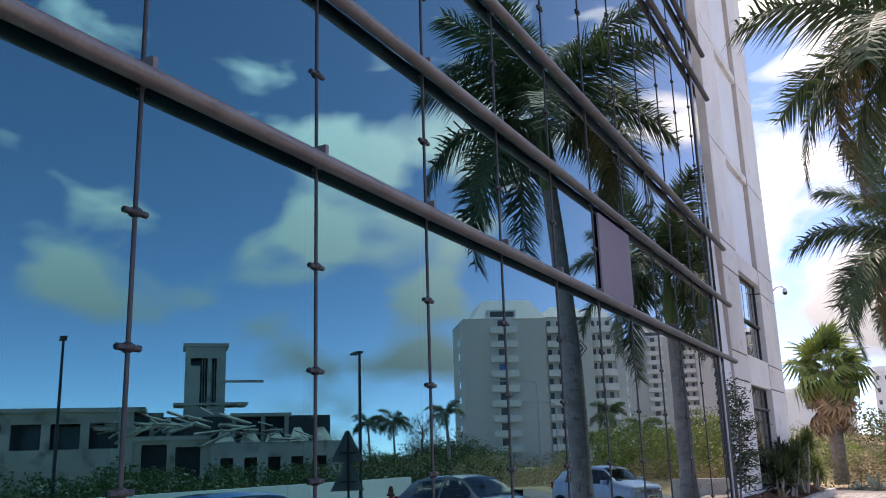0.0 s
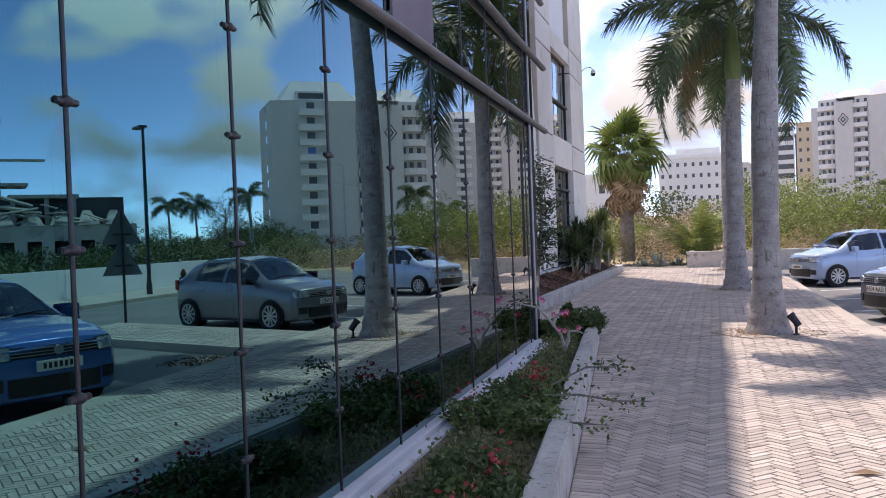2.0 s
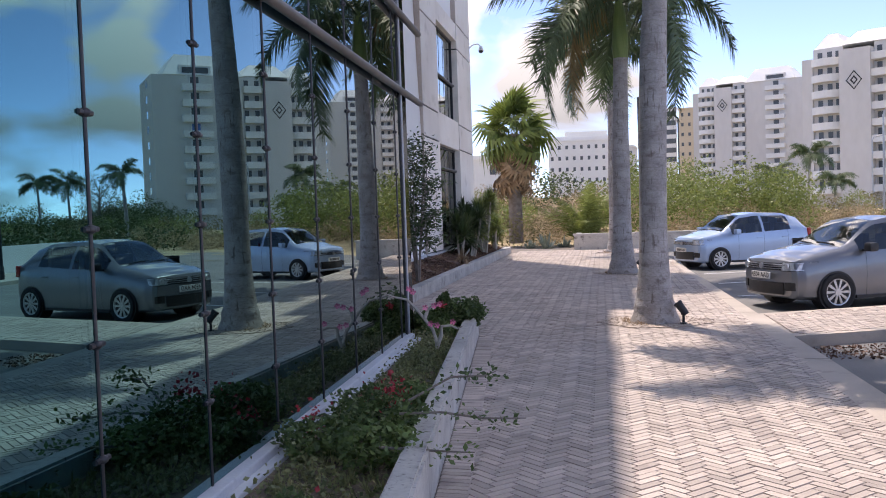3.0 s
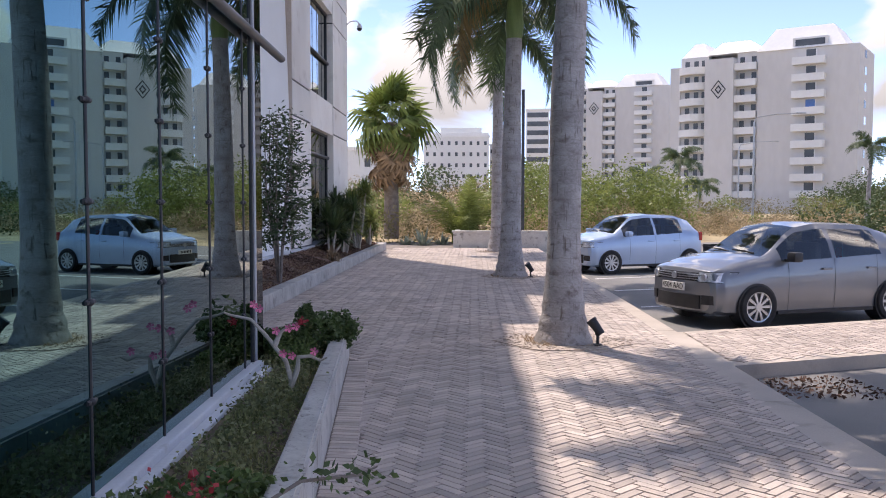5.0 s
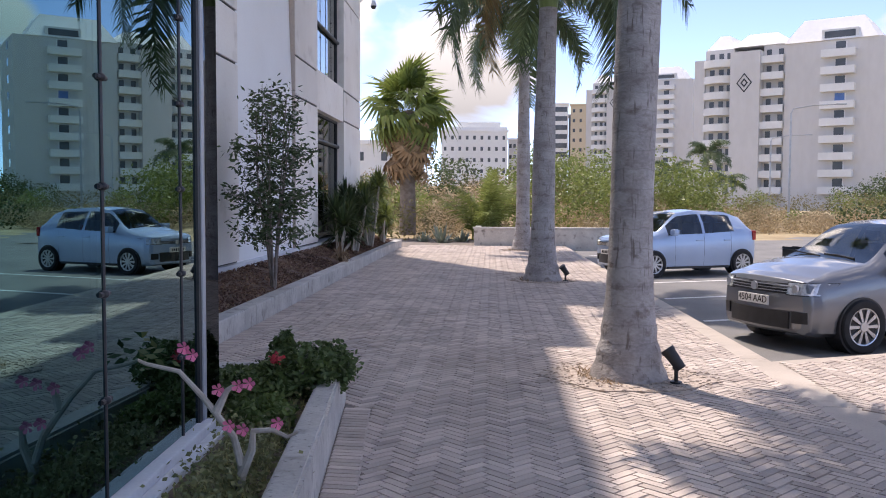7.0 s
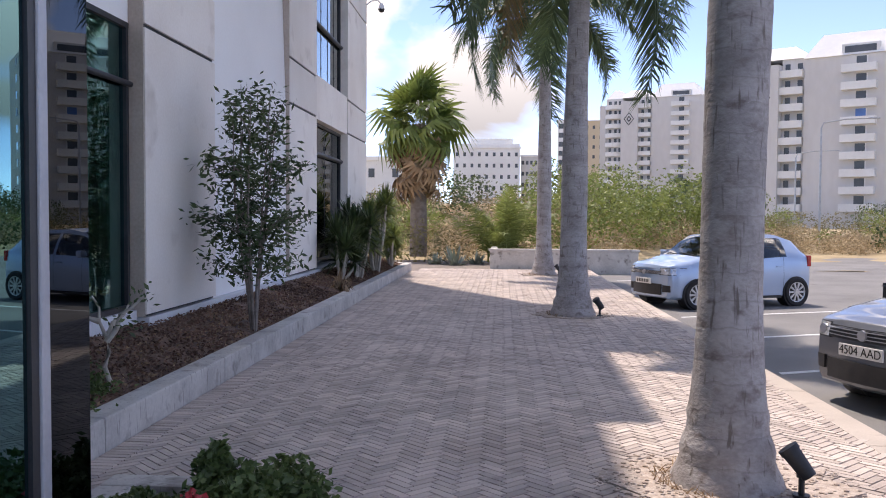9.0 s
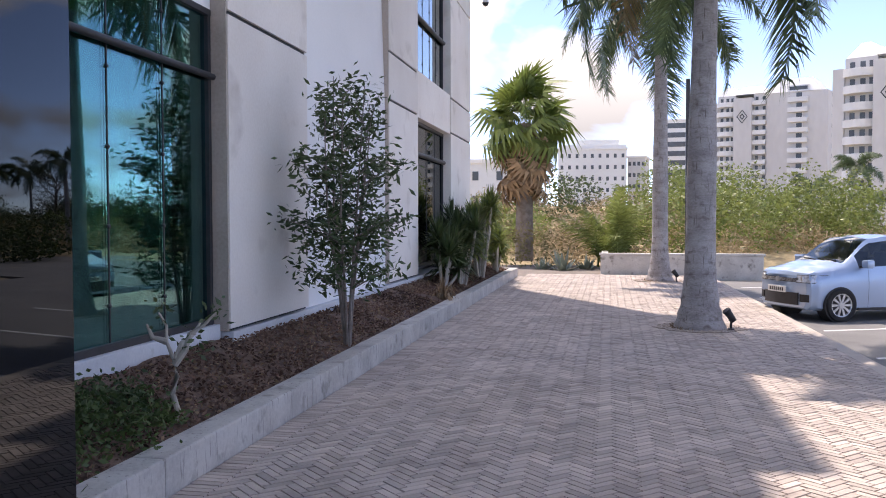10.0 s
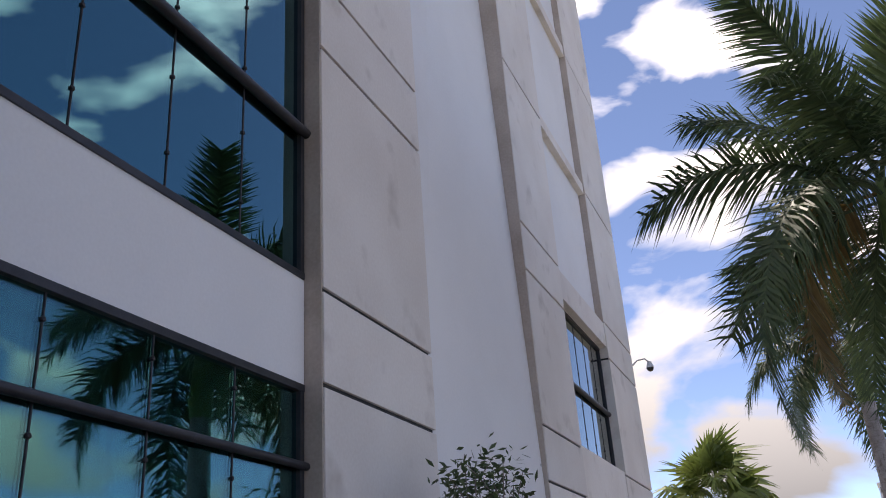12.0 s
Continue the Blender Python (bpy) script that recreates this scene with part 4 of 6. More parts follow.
        part("mirror_stalk", boxed(x0 - (cowl + 0.105) * L, sd * (W - 0.06), 0.93, x0 - (cowl + 0.085) * L, sd * (W + 0.05), 0.965), M_BLACK, mir)
        for s in (0.52, 0.735):
            part("door_handle", boxed(x0 - s * L - 0.09, sd * (W - 0.005), 0.80, x0 - s * L + 0.09, sd * (W + 0.022), 0.83, bevel=0.01), paint, c)
        for s in (0.345, 0.56, 0.765):
            m = bmesh.new()
            seam = [(sd * (yy + 0.0025), zz) for yy, zz in section(s)[2:7]]
            rows_ = [[m.verts.new((x0 - s * L + dx, yy, zz)) for yy, zz in seam] for dx in (-0.003, 0.003)]
            for i in range(len(seam) - 1):
                m.faces.new((rows_[0][i], rows_[1][i], rows_[1][i + 1], rows_[0][i + 1]))
            part("door_gap", m, M_BLACK, c)
        part("sill_trim", boxed(-wb / 2 + 0.36, sd * (W * 0.90), 0.185, wb / 2 - 0.36, sd * (W * 0.992), 0.235), M_BLACK, c)
        part("tail_lamp", boxed(x0 - 0.972 * L, sd * W * 0.66, 0.80, x0 - 0.945 * L, sd * W * 0.925, 1.02, bevel=0.02), M_TAIL, c, "red tail lamp")
    badge = part("badge", rod(bmesh.new(), (skin(0, gz0) + 0.0, 0, (gz0 + gz1) / 2), (skin(0, gz0) + 0.022, 0, (gz0 + gz1) / 2), 0.05, n=20), M_RIM, c, "round chrome badge")
    pl = part("number_plate", boxed(nose_x(0) + 0.012, -0.26, plate_z - 0.055, nose_x(0) + 0.036, 0.26, plate_z + 0.055, bevel=0.004), M_PLATE, c, "white number plate")
    if plate:
        cu = bpy.data.curves.new("plate_text", "FONT")
        cu.body, cu.size, cu.align_x, cu.align_y, cu.extrude = plate, 0.115, "CENTER", "CENTER", 0.001
        tx = new("plate_text_curve", cu)
        dg = bpy.context.evaluated_depsgraph_get()
        me = bpy.data.meshes.new_from_object(tx.evaluated_get(dg))
        bpy.data.objects.remove(tx)
        me.materials.clear()
        me.materials.append(M_INK)
        t = new("lettering", me)
        t.parent = pl
        t.matrix_local = Matrix.Translation((nose_x(0) + 0.038, 0, plate_z)) @ pose(0, 0, 0, 90, 0, 90)
    else:
        for k in range(7):
            part("plate_bar", boxed(nose_x(0) + 0.036, -0.2 + 0.06 * k, plate_z - 0.03, nose_x(0) + 0.039, -0.165 + 0.06 * k, plate_z + 0.03), M_INK, pl)
    m = bmesh.new()
    for sy in (-0.1, 0.45):
        tube(m, [(x0 - (cowl + 0.012) * L, sy, bonnet + 0.06), (x0 - (cowl + 0.02) * L, sy - 0.3, bonnet + 0.085), (x0 - (cowl + 0.022) * L, sy - 0.52, bonnet + 0.09)], [0.012, 0.009, 0.006], 6)
    part("wipers", m, M_BLACK, c)
    return c


def parked(hub_x, hub_y, phi, wb, width):
    """The pose of a car whose near front wheel stands at hub_x, hub_y and whose nose points to -x, turned phi degrees towards -y."""
    a = radians(180 + phi)
    f, l = Vector((math.cos(a), math.sin(a))), Vector((-math.sin(a), math.cos(a)))
    o = Vector((hub_x, hub_y)) - f * wb / 2 - l * (width / 2 - 0.05)
    return pose(o.x, o.y, -0.15, 0, 0, 180 + phi)


car("grey_hatchback", "grey metallic hatchback parked nose to the pavement", M_GREYPAINT, parked(3.72, 19.3, 22, 2.466, 1.656), 3.89, 1.656, 1.47, 0.98, 2.466, 0.80, "4504 AAD", 0.305, cowl=0.25, roof0=0.43, mirror_paint=M_BLACK)
car("pale_blue_hatchback", "small pale blue hatchback parked nose to the pavement", M_PALEBLUE, parked(3.15, 28.75, 24, 2.385, 1.60), 3.60, 1.60, 1.485, 0.98, 2.385, 0.68, "", 0.29, cowl=0.22, roof0=0.40, lamp=(0.68, 0.80), grille_z=(0.68, 0.745), nose=0.85, plate_z=0.54, intake=(0.28, 0.49))
car("bright_blue_hatchback", "bright blue hatchback parked nose to the pavement", M_BLUEPAINT, parked(3.62, 10.85, 22, 2.58, 1.725), 4.06, 1.725, 1.45, 0.98, 2.58, 0.82, "", 0.31, cowl=0.25, roof0=0.43)


# ---- street furniture ----
def spot(x, y, turn, z=0.0):
    s = thing("ground_spotlight", "black adjustable garden spotlight on a short stem", "spotlight", "palm spotlights", at=pose(x, y, z, 0, 0, turn) @ Matrix.Scale(0.82, 4))
    part("base", rod(bmesh.new(), (0, 0, 0), (0, 0, 0.035), 0.06, n=16), M_BLACK, s)
    part("stem", rod(bmesh.new(), (0, 0, 0.03), (0, 0, 0.2), 0.022, n=10), M_BLACK, s)
    m = rod(bmesh.new(), (0.05, 0, 0.17), (-0.08, 0, 0.34), 0.055, 0.068, n=18)
    rod(m, (-0.075, 0, 0.333), (-0.10, 0, 0.365), 0.075, 0.075, n=18)
    hd = part("head", m, M_BLACK, s, smooth=True)
    part("knuckle", boxed(-0.035, -0.035, 0.16, 0.035, 0.035, 0.23, bevel=0.01), M_BLACK, hd)


spot(1.15, 16.72, -20)
spot(1.0, 26.0, 20)
spot(0.95, 35.9, 0)


def street_lamp(name, label, x, y, h, arm, az, material_, group=""):
    s = thing(name, label, "street lamp", group, at=pose(x, y, -0.1, 0, 0, az))
    part("base", rod(bmesh.new(), (0, 0, 0), (0, 0, 0.5), 0.10, n=14), material_, s)
    pole = part("pole", tube(bmesh.new(), [(0, 0, 0), (0, 0, h * 0.5), (0, 0, h)], [0.075, 0.065, 0.05], 12), material_, s, smooth=True)
    if arm > 1:
        part("arm", tube(bmesh.new(), [(0, 0, h - 0.05), (0.12, 0, h + 0.25), (arm * 0.5, 0, h + 0.45), (arm, 0, h + 0.5)], [0.045, 0.04, 0.035, 0.03], 8), material_, s, smooth=True)
        part("lantern", boxed(arm - 0.1, -0.10, h + 0.46, arm + 0.5, 0.10, h + 0.55, bevel=0.03), material_, s)
    else:
        part("lantern", boxed(-0.05, -0.14, h - 0.02, arm, 0.14, h + 0.07, bevel=0.02), material_, s)
    return s


street_lamp("street_lamp", "dark steel street lamp with a flat head", 13.4, 30.6, 5.9, 0.75, 40, M_STEEL, "dark street lamps")
street_lamp("street_lamp", "dark steel street lamp with a flat head", 24.6, 26.4, 7.0, 0.9, 40, M_STEEL, "dark street lamps")
street_lamp("tall_street_lamp", "tall galvanised street lamp with a curved arm", 16.8, 61, 6.7, 2.6, 0, M_GALV, "tall street lamps")
street_lamp("tall_street_lamp", "tall galvanised street lamp with a curved arm", 21.0, 78, 6.2, 2.6, 0, M_GALV, "tall street lamps")
b = thing("hydrant", "reddish iron hydrant post on the far footpath", "hydrant", at=pose(13.1, 32.4, -0.03))
part("post", tube(bmesh.new(), [(0, 0, 0), (0, 0, 0.1), (0, 0, 0.12), (0, 0, 0.55), (0, 0, 0.6), (0, 0, 0.78)], [0.13, 0.13, 0.09, 0.09, 0.12, 0.05], 14), material("rusty red iron", (0.10, 0.03, 0.02), (0.16, 0.05, 0.03), 9, 0.7), b, smooth=True)
part("outlet", rod(bmesh.new(), (-0.16, 0, 0.45), (0.16, 0, 0.45), 0.05, n=10), M_STEEL, b)
sg = thing("road_sign", "two triangular road signs on one post seen from behind", "road sign", at=pose(7.9, 20.7, -0.15, 0, 0, 35))
part("post", rod(bmesh.new(), (0, 0, 0), (0, 0, 2.62), 0.032, n=12), M_STEEL, sg)
for z, w in ((1.15, 0.46), (1.85, 0.46)):
    m = bmesh.new()
    tri = [(-w, z), (w, z), (0.05, z + 0.76), (-0.05, z + 0.76)]
    f = [m.verts.new((0.04, y, zz)) for y, zz in tri]
    g = [m.verts.new((0.055, y, zz)) for y, zz in tri]
    m.faces.new(f), m.faces.new(g[::-1])
    for i in range(4):
        m.faces.new((f[i], g[i], g[(i + 1) % 4], f[(i + 1) % 4]))
    bmesh.ops.recalc_face_normals(m, faces=m.faces)
    pt = part("sign_plate", m, M_SIGN, sg, "grey back of a triangular plate")
    part("clamp", boxed(-0.04, -0.2, z + 0.2, 0.04, 0.2, z + 0.24), M_STEEL, pt)
post = thing("slim_post", "slim dark steel post behind the palms", "post", at=pose(1.7, 41.7, -0.2))
part("pole", boxed(-0.06, -0.06, 0, 0.06, 0.06, 6.3, bevel=0.01), M_STEEL, post)
part("foot", boxed(-0.15, -0.15, 0, 0.15, 0.15, 0.1), M_STEEL, post)
dome = thing("security_camera", "white dome security camera on a curved wall arm", "security camera", at=pose(-4.4, 35.66, 7.35))
part("arm", tube(bmesh.new(), [(0, 0, 0.1), (0.12, 0.06, 0.22), (0.30, 0.1, 0.24), (0.40, 0.1, 0.14)], [0.025, 0.02, 0.02, 0.02], 8), M_CAMERA, dome, smooth=True)
hs = part("housing", rod(bmesh.new(), (0.40, 0.1, 0.0), (0.40, 0.1, 0.15), 0.10, 0.05, n=16), M_CAMERA, dome, smooth=True)
m = bmesh.new()
bmesh.ops.create_uvsphere(m, u_segments=16, v_segments=10, radius=0.085, matrix=Matrix.Translation((0.40, 0.1, -0.01)))
part("dome", m, M_BLACK, hs, smooth=True)

# ---- plants ----
def leaf_quads(rng, centres, size, width=0.35, up=0.2):
    """Rhombic leaves at the given centres, turned at random."""
    n = len(centres)
    d = rng.normal(size=(n, 3))
    d[:, 2] = d[:, 2] * 0.6 + up
    d /= np.linalg.norm(d, axis=1)[:, None]
    e = np.cross(d, rng.normal(size=(n, 3)))
    e /= np.linalg.norm(e, axis=1)[:, None]
    s = (size * rng.uniform(0.6, 1.3, n))[:, None]
    c = np.asarray(centres)
    v = np.stack([c - d * s * 0.5, c + e * s * width, c + d * s * 0.6, c - e * s * width], 1).reshape(-1, 3)
    return v


def leaf_object(name, verts, mat_, parent=None):
    n = len(verts) // 4
    return cloud(name, verts.tolist(), np.arange(4 * n).reshape(n, 4).tolist(), mat_, parent)


def clump_points(rng, blobs, per):
    """Points in lumpy shells: each blob is x, y, z, radius, height."""
    out = []
    for x, y, z, r, h in blobs:
        k = int(per * max(0.3, r * r))
        p = rng.normal(size=(k, 3))
        p /= np.linalg.norm(p, axis=1)[:, None]
        f = rng.uniform(0.35, 1.0, k)[:, None] ** 0.5
        lump = 1 + 0.28 * np.sin(p[:, :1] * 5 + x) * np.cos(p[:, 1:2] * 4 + y)
        p = p * f * lump
        q = np.stack([x + p[:, 0] * r, y + p[:, 1] * r, z + h * (0.5 + 0.55 * p[:, 2])], 1)
        out.append(q[q[:, 2] > z - 0.1])
    return np.concatenate(out)


def bank(x, y):
    """Height of the rough bank behind the end wall."""
    s = min(1.0, max(0.0, (y - 41.5 - 0.30 * max(0.0, x - 3.5)) / 22))
    return -0.2 + 2.6 * s * s * (3 - 2 * s) * (0.12 + 0.88 * min(1.0, max(0.0, (13 - x) / 11)))


rng = np.random.default_rng(5)
m = bmesh.new()
bmesh.ops.create_grid(m, x_segments=70, y_segments=60, size=0.5)
for v in m.verts:
    x, y = 30 + v.co.x * 120, 91 + v.co.y * 99
    v.co = Vector((x, y, bank(x, y) + 0.12 * noise.noise(Vector((x * 0.4, y * 0.4, 0)))))
tagged(part("grass_bank", m, material("dry grass bank", (0.30, 0.23, 0.13), (0.46, 0.37, 0.22), 0.5, 0.95, 0.5, 8), None, smooth=True), "dry grassy bank rising beyond the walkway", "bank", kind="structure")


def scatter(n, region, r0, r1, h0, h1):
    out = []
    while len(out) < n:
        x, y = region(rng.random(), rng.random())
        r = rng.uniform(r0, r1)
        out.append((x, y, bank(x, y) if y > 41 else -0.2, r, rng.uniform(h0, h1)))
    return out


dry = scatter(130, lambda a, b: (-10 + 15 * a, 43.5 + 15 * b), 0.5, 1.1, 0.5, 1.2) + scatter(230, lambda a, b: (4.5 + 45 * a, 48.5 + 20 * a + 6 * b), 0.5, 1.3, 0.5, 1.4)
tagged(leaf_object("dry_scrub", leaf_quads(rng, clump_points(rng, dry, 300), 0.15, 0.16, 0.3), M_DRY), "dry brown scrub covering the bank", "scrub", kind="stuff")
green = scatter(26, lambda a, b: (1.5 + 9 * a, 50 + 8 * b), 0.9, 1.6, 1.8, 3.0) + scatter(42, lambda a, b: (9 + 50 * a, 56 + 20 * a + 14 * b), 0.7, 1.5, 0.9, 2.3) + scatter(14, lambda a, b: (-9 + 5 * a, 47 + 8 * b), 0.7, 1.2, 0.8, 1.6)
green += [(1.2, 45.6, 0.1, 1.5, 2.5), (2.6, 46.4, 0.2, 1.6, 3.1), (4.2, 47.5, 0.3, 1.5, 2.9), (0.2, 46.5, 0.2, 1.3, 2.6), (5.6, 48.6, 0.4, 1.2, 2.2), (7.5, 52, 0.5, 1.6, 3.2), (9.5, 53.5, 0.5, 1.7, 3.0)]
tagged(leaf_object("green_scrub", leaf_quads(rng, clump_points(rng, green, 420), 0.15, 0.30, 0.2), M_GREEN), "yellow-green bushes on the bank", "bushes", kind="stuff")
olive = [(-4.3, 42.8, -0.1, 0.9, 1.7), (-3.3, 42.6, -0.1, 0.8, 1.5), (-2.5, 43.2, -0.1, 0.7, 1.3), (-4.9, 43.6, 0.0, 1.0, 2.0)] + scatter(80, lambda a, b: (6 + 52 * a, 52 + 21 * a + 14 * b), 0.6, 1.5, 0.7, 2.0) + scatter(16, lambda a, b: (-6 + 12 * a, 46 + 10 * b), 0.5, 1.0, 0.8, 1.6)
tagged(leaf_object("olive_scrub", leaf_quads(rng, clump_points(rng, olive, 380), 0.13, 0.25, 0.2), M_OLIVE), "brownish olive half-dry bushes on the bank", "bushes", kind="stuff")
deep = scatter(120, lambda a, b: (17.5 + 16 * a, -6 + 62 * b), 0.9, 1.8, 0.9, 2.1) + scatter(60, lambda a, b: (30 + 30 * a, 68 + 26 * b), 1.4, 2.6, 2.0, 4.0) + [(-3.6, 55, 1.6, 1.6, 2.4), (-2.4, 57, 1.8, 1.4, 2.0)]
tagged(leaf_object("deep_green_scrub", leaf_quads(rng, clump_points(rng, deep, 300), 0.17, 0.32, 0.1), M_DEEP), "dark green bushes behind the street wall and bank", "bushes", kind="stuff")


def blades(rng_, x, y, z, n, length, width, spread, droop=0.25):
    """Sword leaves from one point."""
    verts, faces = [], []
    for k in range(n):
        a, t = rng_.uniform(0, 2 * math.pi), rng_.uniform(0.05, spread)
        d = np.array([math.cos(a) * math.sin(t), math.sin(a) * math.sin(t), math.cos(t)])
        e = np.array([-math.sin(a), math.cos(a), 0]) * width
        l = length * rng_.uniform(0.7, 1.15)
        p = np.array([x, y, z])
        b = len(verts)
        q, r = p + d * l * 0.5, p + d * l + np.array([0, 0, -droop * l * math.sin(t)])
        verts += [tuple(p - e * 0.5), tuple(p + e * 0.5), tuple(q + e), tuple(q - e), tuple(r)]
        faces += [(b, b + 1, b + 2, b + 3), (b + 3, b + 2, b + 4)]
    return verts, faces


def merged(sets):
    verts, faces = [], []
    for v, f in sets:
        o = len(verts)
        verts += v
        faces += [tuple(i + o for i in g) for g in f]
    return verts, faces


# feathery bush behind the wall
FEATHER = [frond_mesh("frond", 2.6, d, 60 + i, M_GREEN, 0.1, 50, 0.5) for i, d in enumerate((0.5, 0.9))]
fb = thing("feathery_palm_bush", "feathery light green palm bush behind the low wall", "bush", at=pose(-0.7, 43.2, 0.0))
for k in range(26):
    fr = new("frond", FEATHER[k % 2])
    fr.parent = fb
    fr.matrix_local = pose(0.5 * rng.uniform(-1, 1), 0.4 * rng.uniform(-1, 1), 0.0) @ pose(0, 0, 0, 0, 0, 137.5 * k) @ pose(0, 0, 0, rng.uniform(-20, 20), -62 + rng.uniform(-22, 26), 0) @ Matrix.Scale(rng.uniform(0.8, 1.2), 4)

# fan palm
fp = thing("fan_palm", "fan palm with a shaggy skirt of dead brown leaves", "palm tree", at=pose(-3.8, 44.6, 0.1))
part("trunk", tube(bmesh.new(), [(0, 0, 0), (0, 0, 2.5), (0, 0, 5.0)], [0.34, 0.30, 0.27], 14), M_BARK, fp, smooth=True)


def fan_mesh(name, seed, mat_, n=24, length=1.12, droop=0.35, dead=False):
    r = random.Random(seed)
    verts, faces = [], []
    def quad(p, q, w):
        b = len(verts)
        d = (q - p).cross(Vector((0, 0, 1)))
        d = d.normalized() * w if d.length else Vector((w, 0, 0))
        verts.extend([p - d, p + d, q + d, q - d])
        faces.append((b, b + 1, b + 2, b + 3))
    hub = Vector((1.0, 0, 0.05))
    quad(Vector((0, 0, 0)), hub, 0.018)
    for k in range(n):
        a = radians(-125 + 250 * k / (n - 1))
        d = Vector((math.cos(a), math.sin(a), 0.25 * math.cos(a) + r.uniform(-0.12, 0.12))).normalized()
        l = length * (0.75 + 0.25 * math.cos(a)) * r.uniform(0.9, 1.08)
        e = Vector((-math.sin(a), math.cos(a), 0)) * 0.075
        mid_ = hub + d * l * 0.55
        tip = hub + d * l + Vector((0, 0, -droop * l * r.uniform(0.6, 1.3)))
        b = len(verts)
        verts.extend([hub, mid_ + e, tip, mid_ - e])
        faces.append((b, b + 1, b + 2, b + 3))
    me = bpy.data.meshes.new(name)
    me.from_pydata([tuple(v) for v in verts], [], faces)
    me.materials.append(mat_)
    return me


FANS = [fan_mesh("fan_leaf", s, M_FAN, droop=d) for s, d in ((1, 0.3), (2, 0.55), (3, 0.8))]
DEADFAN = fan_mesh("dead_leaf", 4, M_SKIRT, n=20, length=0.9, droop=0.6)
for k in range(32):
    f = k / 31
    o = new("fan_leaf", FANS[0 if f > 0.6 else (1 if f > 0.3 else 2)])
    o.parent = fp
    o.matrix_local = Matrix.Translation((0, 0, 5.0 + 0.35 * f)) @ pose(0, 0, 0, 0, 0, 137.5 * k) @ pose(0, 0, 0, rng.uniform(-55, 55), 58 - 135 * f + rng.uniform(-16, 16), 0) @ Matrix.Scale(rng.uniform(0.72, 1.15), 4)
for k in range(11):
    o = new("fan_leaf", FANS[k % 2])
    o.parent = fp
    o.matrix_local = Matrix.Translation((0, 0, 5.0 + 0.06 * k)) @ pose(0, 0, 0, 0, 0, 137.5 * k + 40) @ pose(0, 0, 0, rng.uniform(-60, 60), rng.uniform(-70, 25), 0) @ Matrix.Scale(rng.uniform(0.45, 0.7), 4)
for k in range(44):
    f = k / 43
    o = new("dead_leaf", DEADFAN)
    o.parent = fp
    o.matrix_local = Matrix.Translation((0.12 * math.cos(k), 0.12 * math.sin(k), 3.5 + 1.6 * f)) @ pose(0, 0, 0, 0, 0, 137.5 * k) @ pose(0, 0, 0, rng.uniform(-40, 40), 62 + rng.uniform(-16, 16), 0) @ Matrix.Scale(rng.uniform(0.75, 1.1), 4)


def coconut_palm(x, y, z0, h, size, seed, label="slim coconut palm leaning in the wind"):
    r = random.Random(seed)
    p = thing("coconut_palm", label, "palm tree", "coconut palms", at=pose(x, y, z0))
    part("trunk", tube(bmesh.new(), [(0, 0, 0), (0.1, 0, h * 0.5), (0.25, 0, h)], [0.17, 0.12, 0.09], 9), M_TRUNK, p, smooth=True)
    for k in range(13):
        f = new("frond", FRONDS[(1, 2, 2, 3)[k % 4]])
        f.parent = p
        f.matrix_local = Matrix.Translation((0.25, 0, h)) @ pose(0, 0, 0, 0, 0, 137.5 * k) @ pose(0, 0, 0, r.uniform(-25, 25), r.uniform(-45, 25), 0) @ Matrix.Scale(size * r.uniform(0.8, 1.1), 4)


coconut_palm(21.7, 56.6, -0.2, 5.0, 0.55, 1)
coconut_palm(43.5, 83.6, -0.2, 6.0, 0.85, 2)
coconut_palm(41.2, 84.9, -0.2, 6.0, 0.85, 3)
coconut_palm(17.5, 84.0, 0.5, 5.0, 0.8, 4)
coconut_palm(15.0, 86.0, 0.5, 3.6, 0.8, 5)
coconut_palm(26.0, 110.0, 0.5, 3.2, 0.9, 6)

# casuarina
ct = thing("casuarina_tree", "grey-green wispy casuarina tree before the towers", "tree", at=pose(32, 73, -0.2))
part("trunk", tube(bmesh.new(), [(0, 0, 0), (0.1, 0, 2.5), (0, 0.1, 5.0)], [0.22, 0.14, 0.05], 8), M_BARK, ct)
lm = bmesh.new()
for k in range(16):
    a, z = k * 2.4, 1.2 + 0.22 * k
    tube(lm, [(0, 0, z), (0.9 * math.cos(a), 0.9 * math.sin(a), z + 0.7), (1.5 * math.cos(a), 1.5 * math.sin(a), z + 1.5)], [0.06, 0.03, 0.01], 5)
part("limbs", lm, M_BARK, ct)
pts = np.concatenate([rng.normal(size=(130, 3)) * (0.38, 0.38, 0.42) + (1.2 * math.cos(k * 2.4), 1.2 * math.sin(k * 2.4), 2.2 + 0.2 * k) for k in range(18)])
leaf_object("crown", leaf_quads(rng, pts, 0.34, 0.05, 0.4), leaf_material("wispy grey needles", (0.07, 0.075, 0.06), (0.13, 0.13, 0.10), 0.2), ct)

